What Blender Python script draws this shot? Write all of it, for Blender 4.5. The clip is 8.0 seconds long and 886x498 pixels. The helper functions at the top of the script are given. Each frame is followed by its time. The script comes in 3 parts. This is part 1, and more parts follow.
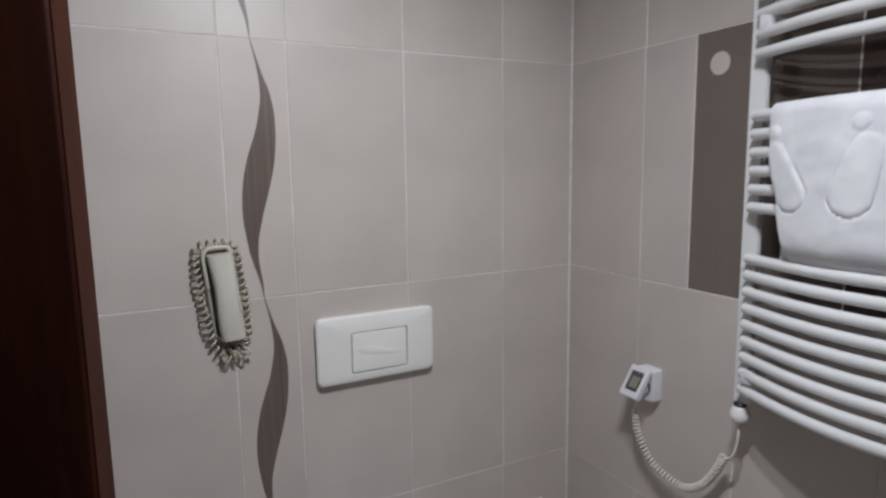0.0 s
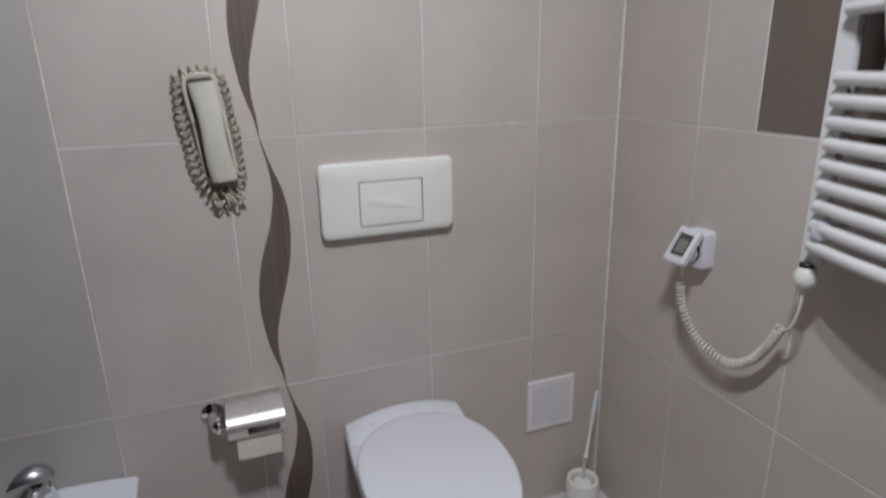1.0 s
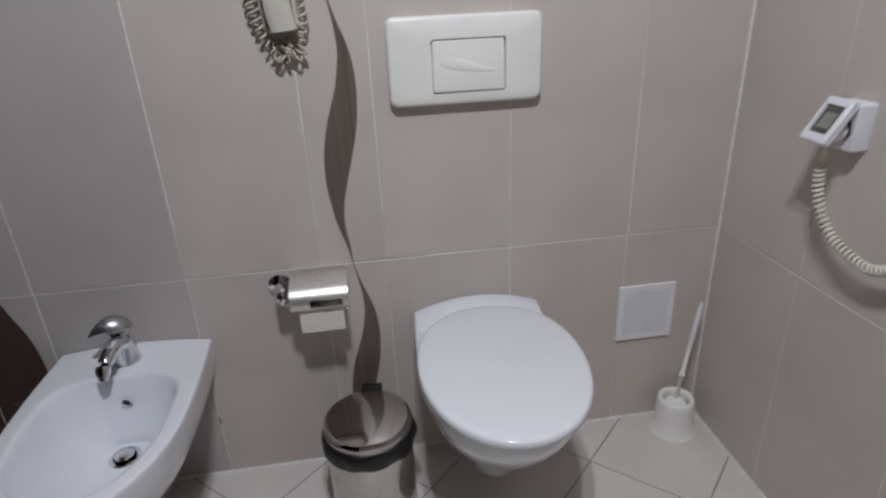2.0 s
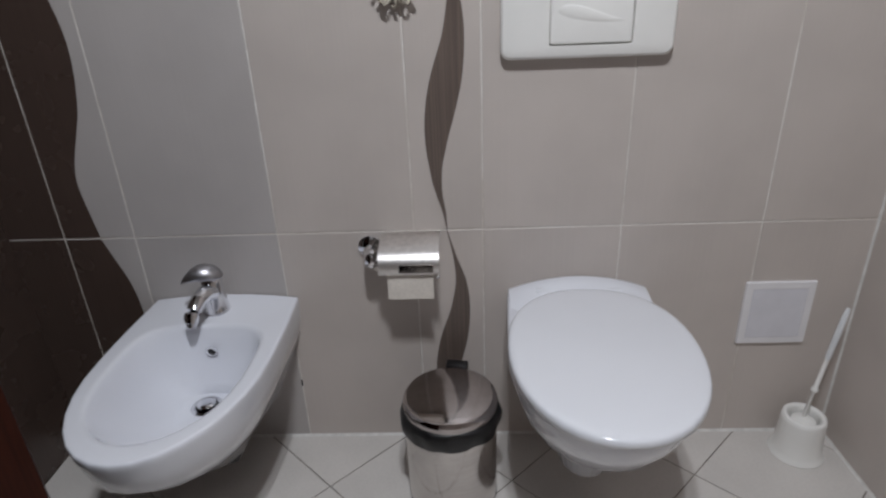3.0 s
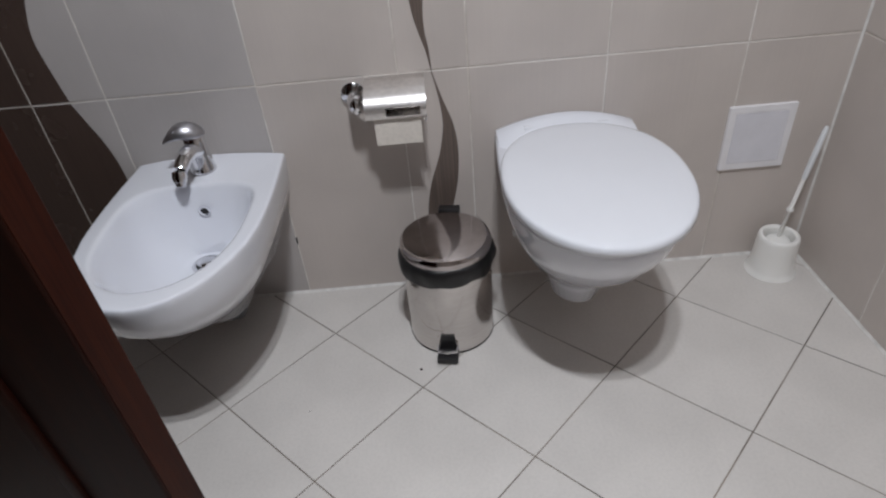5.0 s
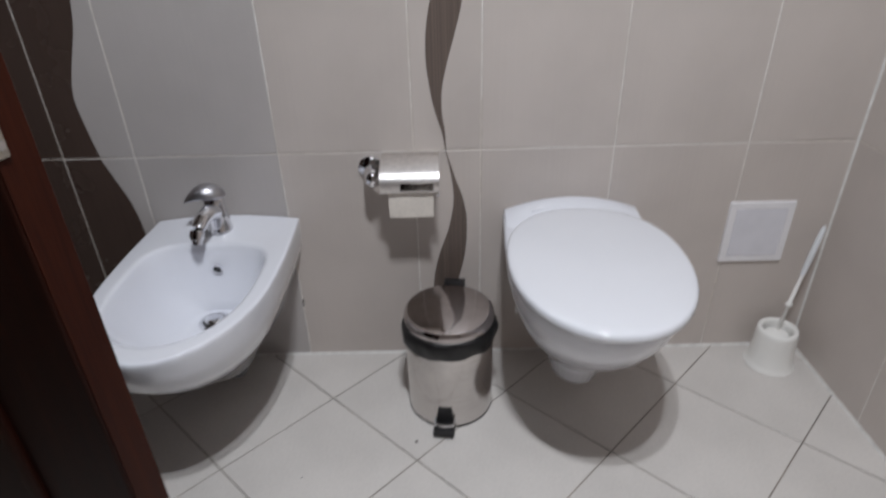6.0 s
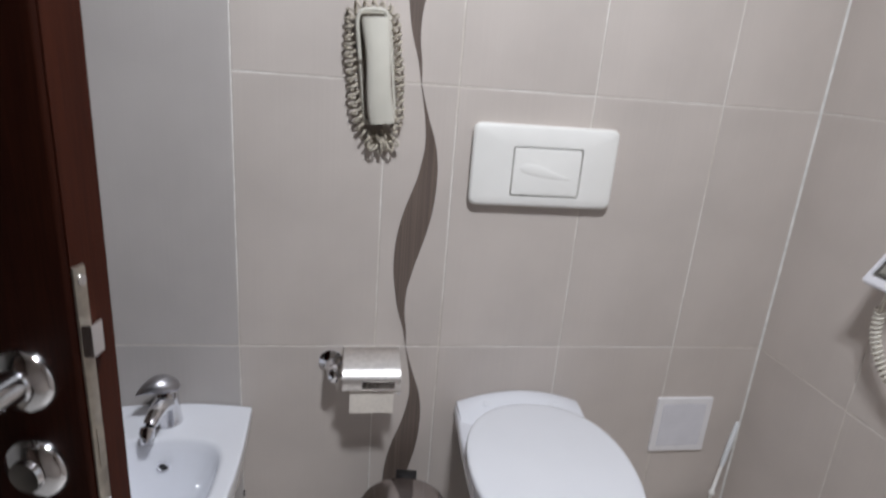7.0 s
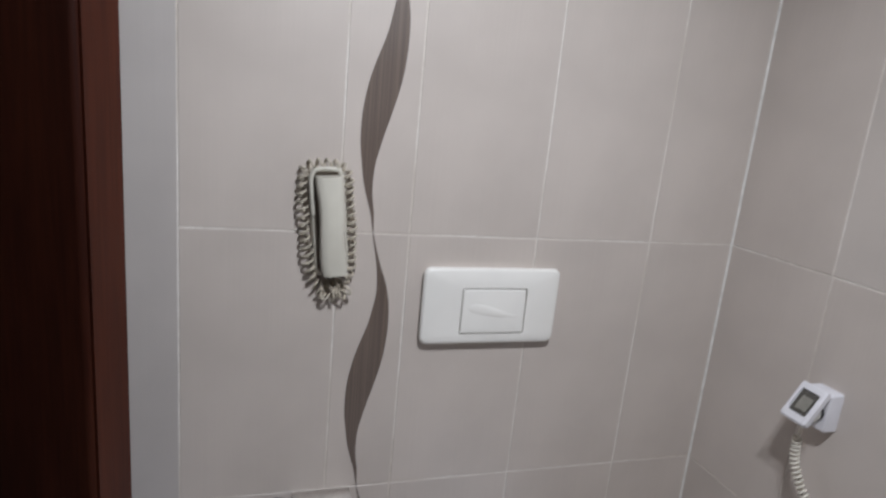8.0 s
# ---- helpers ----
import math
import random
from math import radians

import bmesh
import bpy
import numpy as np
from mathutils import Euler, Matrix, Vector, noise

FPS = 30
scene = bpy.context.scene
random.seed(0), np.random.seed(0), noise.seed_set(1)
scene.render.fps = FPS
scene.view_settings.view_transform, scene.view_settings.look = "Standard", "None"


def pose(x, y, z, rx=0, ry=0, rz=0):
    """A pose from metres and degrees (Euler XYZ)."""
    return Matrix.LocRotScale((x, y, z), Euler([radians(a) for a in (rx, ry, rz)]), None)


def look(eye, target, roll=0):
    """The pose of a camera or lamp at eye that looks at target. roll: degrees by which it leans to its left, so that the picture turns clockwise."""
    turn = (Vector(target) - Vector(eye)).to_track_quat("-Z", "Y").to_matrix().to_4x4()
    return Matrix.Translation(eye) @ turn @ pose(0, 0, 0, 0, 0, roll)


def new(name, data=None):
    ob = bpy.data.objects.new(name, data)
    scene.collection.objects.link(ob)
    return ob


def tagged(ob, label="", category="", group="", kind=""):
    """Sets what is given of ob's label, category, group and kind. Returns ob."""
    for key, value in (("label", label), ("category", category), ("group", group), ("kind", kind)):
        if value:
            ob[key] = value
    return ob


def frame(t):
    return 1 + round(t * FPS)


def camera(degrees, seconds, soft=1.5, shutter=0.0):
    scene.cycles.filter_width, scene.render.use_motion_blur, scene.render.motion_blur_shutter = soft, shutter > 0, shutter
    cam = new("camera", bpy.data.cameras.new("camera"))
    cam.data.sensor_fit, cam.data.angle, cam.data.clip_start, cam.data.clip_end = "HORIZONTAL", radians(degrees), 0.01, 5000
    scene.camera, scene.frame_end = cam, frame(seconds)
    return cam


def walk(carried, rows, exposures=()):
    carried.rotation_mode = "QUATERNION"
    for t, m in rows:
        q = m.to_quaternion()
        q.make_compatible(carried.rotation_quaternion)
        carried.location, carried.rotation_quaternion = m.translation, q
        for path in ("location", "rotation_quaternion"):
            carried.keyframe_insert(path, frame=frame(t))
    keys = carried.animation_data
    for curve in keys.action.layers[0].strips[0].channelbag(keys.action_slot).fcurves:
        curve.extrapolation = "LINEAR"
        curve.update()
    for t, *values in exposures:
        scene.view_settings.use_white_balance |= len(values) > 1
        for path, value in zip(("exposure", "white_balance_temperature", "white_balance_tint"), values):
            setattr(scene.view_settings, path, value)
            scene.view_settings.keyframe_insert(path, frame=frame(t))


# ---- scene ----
cam = camera(73.4, 8.0, 2.3, 0.4)
PATH = [
    (0, (-1.182, -1.445, 1.478), (-0.278, 0.319, 1.207), -0.9),
    (0.5, (-1.123, -1.417, 1.38), (-0.362, 0.402, 1.043), -0.4),
    (1, (-1.013, -1.354, 1.315), (-0.345, 0.437, 0.725), -1.2),
    (1.5, (-0.916, -1.306, 1.219), (-0.454, 0.48, 0.447), -1.6),
    (1.7, (-0.9, -1.296, 1.203), (-0.532, 0.493, 0.388), -1.9),
    (2.8, (-0.876, -1.224, 1.079), (-0.899, 0.603, 0.266), -2.6),
    (3, (-0.886, -1.205, 1.08), (-0.963, 0.612, 0.248), -2.4),
    (3.5, (-0.929, -1.201, 1.085), (-1.046, 0.571, 0.165), -3.3),
    (4, (-0.93, -1.216, 1.058), (-0.983, 0.486, 0.008), -4.1),
    (4.5, (-0.938, -1.235, 1.02), (-0.958, 0.405, -0.124), -5.3),
    (4.7, (-0.929, -1.245, 1.002), (-0.928, 0.376, -0.17), -5.7),
    (5.8, (-0.926, -1.27, 1.037), (-0.993, 0.416, -0.036), -3.3),
    (6, (-0.932, -1.272, 1.042), (-0.941, 0.467, 0.054), -1.5),
    (6.5, (-0.991, -1.247, 1.159), (-0.858, 0.571, 0.335), 1.5),
    (7, (-1.061, -1.264, 1.227), (-0.754, 0.617, 0.62), 4.5),
    (7.5, (-1.119, -1.245, 1.316), (-0.696, 0.643, 0.811), 5.6),
    (8, (-1.149, -1.212, 1.432), (-0.566, 0.65, 0.991), 5.4),
]
EXPO = [(0.0, -0.12), (0.5, -0.04), (1.0, 0.0), (1.5, 0.06), (3.0, 0.18), (3.5, 0.22), (4.0, 0.32), (4.5, 0.40), (5.8, 0.46), (6.5, 0.50), (7.0, 0.48), (7.5, 0.33), (8.0, 0.20)]
walk(cam, [(t, look(eye, target, roll)) for t, eye, target, roll in PATH], EXPO)

# ---------------------------------------------------------------- light
world = bpy.data.worlds.new("world")
scene.world = world
world.use_nodes = True
world.node_tree.nodes["Background"].inputs[0].default_value = (0.5, 0.55, 0.6, 1)
world.node_tree.nodes["Background"].inputs[1].default_value = 0.02

TOP_LAMP = 2.28
LAMP = (-0.835, -1.115)
AIM = (-0.88, -0.40, 0.60)
BULBS = ((-0.05, 0.045), (0.05, -0.045))
for dx, dy in BULBS:
    bulb = bpy.data.lights.new("downlight", "SPOT")
    bulb.energy, bulb.shadow_soft_size, bulb.color = 62, 0.03, (0.89, 0.93, 1.0)
    bulb.spot_size, bulb.spot_blend = radians(150), 1.0
    eye = (LAMP[0] + dx, LAMP[1] + dy, TOP_LAMP)
    new("downlight", bulb).matrix_world = look(eye, (AIM[0] + dx, AIM[1] + dy, AIM[2]))



# ---------------------------------------------------------------- materials
def nodes_of(name, color, rough=0.5, metal=0.0, coat=0.0):
    m = bpy.data.materials.new(name)
    m.use_nodes = True
    t = m.node_tree
    b = t.nodes["Principled BSDF"]
    b.inputs["Base Color"].default_value = (*color, 1)
    b.inputs["Roughness"].default_value = rough
    b.inputs["Metallic"].default_value = metal
    b.inputs["Coat Weight"].default_value = coat
    b.inputs["Coat Roughness"].default_value = 0.06
    return m, t, b


def tex(t, kind, scale, coord="Object", stretch=(1, 1, 1), detail=3.0):
    c = t.nodes.new("ShaderNodeTexCoord")
    mp = t.nodes.new("ShaderNodeMapping")
    mp.inputs["Scale"].default_value = stretch
    t.links.new(c.outputs[coord], mp.inputs["Vector"])
    n = t.nodes.new(kind)
    n.inputs["Scale"].default_value = scale
    if "Detail" in n.inputs:
        n.inputs["Detail"].default_value = detail
    t.links.new(mp.outputs["Vector"], n.inputs["Vector"])
    return n


def ramp(t, source, a, b, lo=0.35, hi=0.65):
    r = t.nodes.new("ShaderNodeValToRGB")
    r.color_ramp.elements[0].position, r.color_ramp.elements[1].position = lo, hi
    r.color_ramp.elements[0].color, r.color_ramp.elements[1].color = (*a, 1), (*b, 1)
    t.links.new(source, r.inputs["Fac"])
    return r


def mix(t, fac, a, b, blend="MIX"):
    m = t.nodes.new("ShaderNodeMix")
    m.data_type, m.blend_type = "RGBA", blend
    for value, key in ((fac, 0), (a, 6), (b, 7)):
        if isinstance(value, (int, float)):
            m.inputs[key].default_value = value
        elif isinstance(value, tuple):
            m.inputs[key].default_value = (*value, 1)
        else:
            t.links.new(value, m.inputs[key])
    return m.outputs[2]


def relief(t, b, source, strength, distance=0.001):
    n = t.nodes.new("ShaderNodeBump")
    n.inputs["Strength"].default_value, n.inputs["Distance"].default_value = strength, distance
    t.links.new(source, n.inputs["Height"])
    t.links.new(n.outputs["Normal"], b.inputs["Normal"])


def tint(c, k):
    return tuple(min(1.0, v * k) for v in c)


def tile_material(name, color, rough, line=0.038, spread=0.06, stripes=True):
    """Glazed ceramic: fine upright lines in the glaze, cloudy tone, each tile its own shade."""
    m, t, b = nodes_of(name, color, rough)
    cloud = tex(t, "ShaderNodeTexNoise", 5.0)
    base = ramp(t, cloud.outputs["Fac"], tint(color, 0.95), tint(color, 1.04)).outputs["Color"]
    if stripes:
        fine = tex(t, "ShaderNodeTexNoise", 1.0, stretch=(420, 420, 1.6), detail=2.0)
        lines = ramp(t, fine.outputs["Fac"], (1 - line,) * 3, (1 + line * 0.2,) * 3, 0.3, 0.7).outputs["Color"]
        base = mix(t, 1.0, base, lines, "MULTIPLY")
    else:
        fine = tex(t, "ShaderNodeTexNoise", 160.0, detail=4.0)
        lines = ramp(t, fine.outputs["Fac"], (1 - line,) * 3, (1, 1, 1), 0.3, 0.6).outputs["Color"]
        base = mix(t, 1.0, base, lines, "MULTIPLY")
    info = t.nodes.new("ShaderNodeObjectInfo")
    own = ramp(t, info.outputs["Random"], (1 - spread,) * 3, (1, 1, 1), 0.0, 1.0).outputs["Color"]
    t.links.new(mix(t, 1.0, base, own, "MULTIPLY"), b.inputs["Base Color"])
    wear = tex(t, "ShaderNodeTexNoise", 9.0)
    r = t.nodes.new("ShaderNodeMapRange")
    r.inputs["To Min"].default_value, r.inputs["To Max"].default_value = rough * 0.8, rough * 1.25
    t.links.new(wear.outputs["Fac"], r.inputs["Value"])
    t.links.new(r.outputs["Result"], b.inputs["Roughness"])
    relief(t, b, fine.outputs["Fac"], 0.06, 0.0005)
    return m


def plain(name, color, rough=0.5, metal=0.0, coat=0.0, grain=60.0, amount=0.06, bump=0.0, stretch=(1, 1, 1)):
    m, t, b = nodes_of(name, color, rough, metal, coat)
    n = tex(t, "ShaderNodeTexNoise", grain, stretch=stretch)
    t.links.new(ramp(t, n.outputs["Fac"], tint(color, 1 - amount), tint(color, 1 + amount * 0.5)).outputs["Color"], b.inputs["Base Color"])
    if bump:
        relief(t, b, n.outputs["Fac"], bump)
    return m


TILE = tile_material("beige_glazed_tile", (0.577, 0.517, 0.476), 0.40, line=0.026)
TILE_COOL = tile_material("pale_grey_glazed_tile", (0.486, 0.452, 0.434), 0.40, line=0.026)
TILE_MID = tile_material("greyish_glazed_tile", (0.545, 0.495, 0.460), 0.40, line=0.026)
TILE_BROWN = tile_material("taupe_glazed_tile", (0.165, 0.130, 0.110), 0.24, line=0.07)
TILE_DARK = tile_material("dark_brown_glazed_tile", (0.074, 0.050, 0.041), 0.26, line=0.12)
WAVE_MAT = tile_material("taupe_printed_wave", (0.165, 0.125, 0.105), 0.40, line=0.35)
FLOOR_TILE = tile_material("ivory_floor_tile", (0.66, 0.625, 0.59), 0.42, line=0.06, spread=0.05, stripes=False)


def grout_material():
    """White grout, in stretches worn back to the tone of the tiles."""
    m, t, b = nodes_of("white_grout", (0.70, 0.67, 0.63), 0.9)
    fine = tex(t, "ShaderNodeTexNoise", 45.0)
    long = tex(t, "ShaderNodeTexNoise", 2.6, detail=2.0)
    base = ramp(t, fine.outputs["Fac"], (0.68, 0.65, 0.61), (0.82, 0.79, 0.75)).outputs["Color"]
    worn = ramp(t, long.outputs["Fac"], (0.80, 0.76, 0.72), (1, 1, 1), 0.40, 0.54).outputs["Color"]
    t.links.new(mix(t, 1.0, base, worn, "MULTIPLY"), b.inputs["Base Color"])
    relief(t, b, fine.outputs["Fac"], 0.2)
    return m


GROUT = grout_material()
GROUT_FLOOR = plain("grey_brown_floor_grout", (0.25, 0.215, 0.18), 0.9, grain=5, amount=0.6, bump=0.3)
SEALANT = plain("white_sealant", (0.72, 0.70, 0.67), 0.55, grain=40, amount=0.15)
PLASTER = plain("off_white_ceiling_paint", (0.62, 0.60, 0.57), 0.8, grain=200, amount=0.04, bump=0.1)
CERAMIC = plain("white_vitreous_china", (0.79, 0.80, 0.85), 0.055, coat=0.6, grain=3, amount=0.015)
SEAT_MAT = plain("white_seat_plastic", (0.77, 0.78, 0.82), 0.09, coat=0.3, grain=4, amount=0.02)
PLASTIC = plain("white_plastic", (0.86, 0.845, 0.81), 0.30, grain=8, amount=0.03)
PANEL_MAT = plain("cool_white_plastic", (0.73, 0.72, 0.76), 0.42, grain=20, amount=0.04)
FRAME_MAT = plain("bright_white_plastic", (0.83, 0.81, 0.82), 0.38, grain=20, amount=0.03)
IVORY = plain("ivory_plastic", (0.60, 0.575, 0.505), 0.36, grain=14, amount=0.05)
CORD_MAT = plain("aged_ivory_cord", (0.50, 0.45, 0.37), 0.45, grain=60, amount=0.25)
CORD_WHITE = plain("cream_cord", (0.72, 0.68, 0.60), 0.45, grain=40, amount=0.1)
GAP_SHADE = plain("brown_gap_shade", (0.20, 0.165, 0.135), 0.6)
BLACK = plain("black_plastic", (0.012, 0.011, 0.012), 0.38, grain=40, amount=0.3)
BAG = plain("black_bin_bag", (0.006, 0.0055, 0.006), 0.42, grain=55, amount=0.4, bump=0.8)
CHROME = plain("polished_chrome", (0.80, 0.80, 0.82), 0.07, metal=1.0, grain=20, amount=0.03)
STEEL = plain("brushed_stainless_steel", (0.62, 0.59, 0.57), 0.12, metal=1.0, grain=1.0, amount=0.06, bump=0.007, stretch=(20, 20, 300))
LID_STEEL = plain("polished_stainless_lid", (0.50, 0.46, 0.45), 0.09, metal=1.0, grain=60, amount=0.06)
SATIN = plain("satin_chrome", (0.78, 0.75, 0.73), 0.40, metal=1.0, grain=90, amount=0.08, bump=0.03)
DARK_REFLECTION = plain("chrome_dark_reflection", (0.17, 0.155, 0.145), 0.22, metal=1.0, grain=130, amount=0.7, bump=0.6)
LEVER_MAT = plain("soft_chrome", (0.50, 0.49, 0.51), 0.38, metal=1.0, grain=60, amount=0.05)
DULL_METAL = plain("dull_lock_metal", (0.46, 0.42, 0.36), 0.42, metal=1.0, grain=90, amount=0.2)
ENAMEL = plain("white_enamel", (0.74, 0.74, 0.74), 0.22, coat=0.3, grain=10, amount=0.02)
PAPER = plain("white_tissue", (0.76, 0.70, 0.63), 0.95, grain=120, amount=0.06, bump=0.2)
SCREEN = plain("smoky_socket_window", (0.075, 0.07, 0.062), 0.22, grain=15, amount=0.3)
GREY_INSET = plain("grey_plastic", (0.26, 0.25, 0.22), 0.4, grain=30, amount=0.2)
# near-black that paints in the shade inside small openings
HOLE_SHADE = plain("hole_shade_black", (0.006, 0.006, 0.006), 0.6)
GREY_PIPE = plain("grey_waste_pipe", (0.10, 0.10, 0.105), 0.5)
PALE_BLUE = plain("translucent_pale_plastic", (0.76, 0.78, 0.79), 0.3, grain=20, amount=0.05)
CRUMB = plain("dark_crumb", (0.05, 0.04, 0.035), 0.9, grain=300, amount=0.4)


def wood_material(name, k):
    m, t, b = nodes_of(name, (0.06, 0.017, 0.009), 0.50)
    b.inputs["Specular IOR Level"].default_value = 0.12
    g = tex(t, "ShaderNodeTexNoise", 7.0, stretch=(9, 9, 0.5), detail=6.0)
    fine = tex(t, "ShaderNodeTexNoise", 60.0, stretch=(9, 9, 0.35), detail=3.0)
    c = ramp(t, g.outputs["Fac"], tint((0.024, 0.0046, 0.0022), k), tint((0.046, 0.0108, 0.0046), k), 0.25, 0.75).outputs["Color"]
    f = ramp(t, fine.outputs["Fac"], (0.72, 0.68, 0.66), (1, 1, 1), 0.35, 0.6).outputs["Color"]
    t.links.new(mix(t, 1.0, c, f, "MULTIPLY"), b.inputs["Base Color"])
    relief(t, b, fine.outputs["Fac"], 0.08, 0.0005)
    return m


# one veneer twice: leaf toned down, edge lighter to paint in its lamplight
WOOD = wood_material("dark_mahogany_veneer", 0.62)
LIT_EDGE_WOOD = wood_material("lit_mahogany_edge", 1.05)


def towel_material():
    m, t, b = nodes_of("white_terry", (0.80, 0.80, 0.83), 0.95)
    n = tex(t, "ShaderNodeTexNoise", 420.0, detail=2.0)
    big = tex(t, "ShaderNodeTexNoise", 14.0)
    t.links.new(ramp(t, big.outputs["Fac"], (0.70, 0.70, 0.74), (0.80, 0.80, 0.82)).outputs["Color"], b.inputs["Base Color"])
    b.inputs["Sheen Weight"].default_value = 0.3
    relief(t, b, n.outputs["Fac"], 0.55, 0.0015)
    return m


TERRY = towel_material()


# ---------------------------------------------------------------- building helpers
def mesh_from(name, bm, material, smooth=35):
    me = bpy.data.meshes.new(name)
    bmesh.ops.recalc_face_normals(bm, faces=bm.faces)
    for f in bm.faces:
        f.smooth = smooth > 0
    bm.to_mesh(me)
    bm.free()
    if smooth > 0:
        me.set_sharp_from_angle(angle=radians(smooth))
    me.materials.append(material)
    return me


def part(name, bm, material, parent, label="", m=None, smooth=35):
    ob = new(name, mesh_from(name, bm, material, smooth))
    ob.parent = parent
    if m is not None:
        ob.matrix_basis = m
    if label:
        tagged(ob, label)
    return ob


def thing(name, label, category, m=None, group=""):
    ob = new(name)
    ob.empty_display_size = 0.05
    if m is not None:
        ob.matrix_basis = m
    return tagged(ob, label, category, group)


def add_box(bm, x0, x1, y0, y1, z0, z1, bevel=0.0, segments=2):
    b = bmesh.new()
    bmesh.ops.create_cube(b, size=1.0)
    for v in b.verts:
        v.co = Vector((x0 + (v.co.x + 0.5) * (x1 - x0), y0 + (v.co.y + 0.5) * (y1 - y0), z0 + (v.co.z + 0.5) * (z1 - z0)))
    if bevel:
        bmesh.ops.bevel(b, geom=b.edges[:], offset=bevel, segments=segments, affect="EDGES", profile=0.5)
    join(bm, b)
    return bm


def join(bm, other, m=None):
    if m is not None:
        other.transform(m)
    temp = bpy.data.meshes.new("temp")
    other.to_mesh(temp)
    other.free()
    bm.from_mesh(temp)
    bpy.data.meshes.remove(temp)


def box(x0, x1, y0, y1, z0, z1, bevel=0.0, segments=2):
    return add_box(bmesh.new(), x0, x1, y0, y1, z0, z1, bevel, segments)


def loft(rings, cap_first=True, cap_last=True, closed=True):
    """A skin over rings of equal length, from the first to the last."""
    bm = bmesh.new()
    rows = [[bm.verts.new(p) for p in ring] for ring in rings]
    n = len(rows[0])
    for a, b in zip(rows, rows[1:]):
        for i in range(n if closed else n - 1):
            j = (i + 1) % n
            bm.faces.new((a[i], a[j], b[j], b[i]))
    if cap_first:
        bm.faces.new(rows[0][::-1])
    if cap_last:
        bm.faces.new(rows[-1])
    return bm


def lathe(profile, n=40, cap=True):
    """Turned about z from pairs of radius and height."""
    rings = [[(r * math.cos(2 * math.pi * i / n), r * math.sin(2 * math.pi * i / n), z) for i in range(n)] for r, z in profile]
    return loft(rings, cap, cap)


def tube(points, radius, n=8, cap=True):
    """A round bar along points; radius is a number or one for each point."""
    points = [Vector(p) for p in points]
    rings, side = [], None
    for i, p in enumerate(points):
        d = (points[min(i + 1, len(points) - 1)] - points[max(i - 1, 0)]).normalized()
        if side is None:
            side = d.orthogonal().normalized()
        side = (side - d * side.dot(d)).normalized()
        other = d.cross(side)
        r = radius[i] if isinstance(radius, (list, tuple)) else radius
        rings.append([p + r * (math.cos(2 * math.pi * k / n) * side + math.sin(2 * math.pi * k / n) * other) for k in range(n)])
    return loft(rings, cap, cap)


def spline(knots, s):
    """Smooth value at s through pairs of place and value."""
    for i in range(len(knots) - 1):
        if s <= knots[i + 1][0]:
            break
    (s0, a), (s1, b) = knots[i], knots[i + 1]
    before, after = knots[max(i - 1, 0)], knots[min(i + 2, len(knots) - 1)]
    m0 = (b - before[1]) / (s1 - before[0]) if s1 != before[0] else 0
    m1 = (after[1] - a) / (after[0] - s0) if after[0] != s0 else 0
    h = s1 - s0
    u = min(1.0, max(0.0, (s - s0) / h))
    return (2 * u**3 - 3 * u**2 + 1) * a + (u**3 - 2 * u**2 + u) * h * m0 + (3 * u**2 - 2 * u**3) * b + (u**3 - u**2) * h * m1


def smoothed(points, steps=8):
    """A smooth line through points."""
    axes = [[(i, p[k]) for i, p in enumerate(points)] for k in range(3)]
    total = (len(points) - 1) * steps
    return [Vector([spline(a, i / steps) for a in axes]) for i in range(total + 1)]


def coil(path, radius, pitch, wire, n=5, turns_step=9):
    """A coiled cord round a line of points."""
    lengths = [0.0]
    for a, b in zip(path, path[1:]):
        lengths.append(lengths[-1] + (b - a).length)
    count = max(8, int(lengths[-1] / pitch * turns_step))
    out, side, k = [], None, 0
    for i in range(count + 1):
        s = lengths[-1] * i / count
        while k < len(path) - 2 and lengths[k + 1] < s:
            k += 1
        d = (path[k + 1] - path[k]).normalized()
        u = (s - lengths[k]) / max(1e-9, lengths[k + 1] - lengths[k])
        p = path[k].lerp(path[k + 1], u)
        if side is None:
            side = d.orthogonal().normalized()
        side = (side - d * side.dot(d)).normalized()
        other = d.cross(side)
        a = 2 * math.pi * i / turns_step
        r = radius(s / lengths[-1]) if callable(radius) else radius
        out.append(p + r * (math.cos(a) * side + math.sin(a) * other))
    return tube(out, wire, n)


# ---------------------------------------------------------------- the room
WEST, SOUTH, TOP = -1.918, -2.20, 2.38
ROWS_Z = (0.0, 0.575, 1.175, 1.775, 2.375)
GAP = 0.0028


def structure(name, bm, material, label):
    ob = new(name, mesh_from(name, bm, material, 0))
    return tagged(ob, label, "wall" if "wall" in name else name, "", "structure")


wall_north = structure("wall_north", box(WEST - 0.1, 0.1, 0.0012, 0.12, -0.06, TOP), GROUT, "bathroom wall of tall beige glazed tiles with white grout")
wall_east = structure("wall_east", box(0.0012, 0.12, SOUTH, 0.0012, -0.06, TOP), GROUT, "beige tiled wall with taupe decor tiles beside the radiator")
wall_south = structure("wall_south", box(WEST - 0.1, 0.1, SOUTH - 0.1, SOUTH, -0.06, TOP), TILE, "plain beige bathroom wall facing the toilet")
w = box(WEST - 0.1, WEST, -0.60, 0.0012, -0.06, TOP)
add_box(w, WEST - 0.1, WEST, SOUTH, -1.40, -0.06, TOP)
add_box(w, WEST - 0.1, WEST, -1.40, -0.60, 2.06, TOP)
wall_west = structure("wall_west", w, TILE_DARK, "dark tiled wall with the doorway in it")
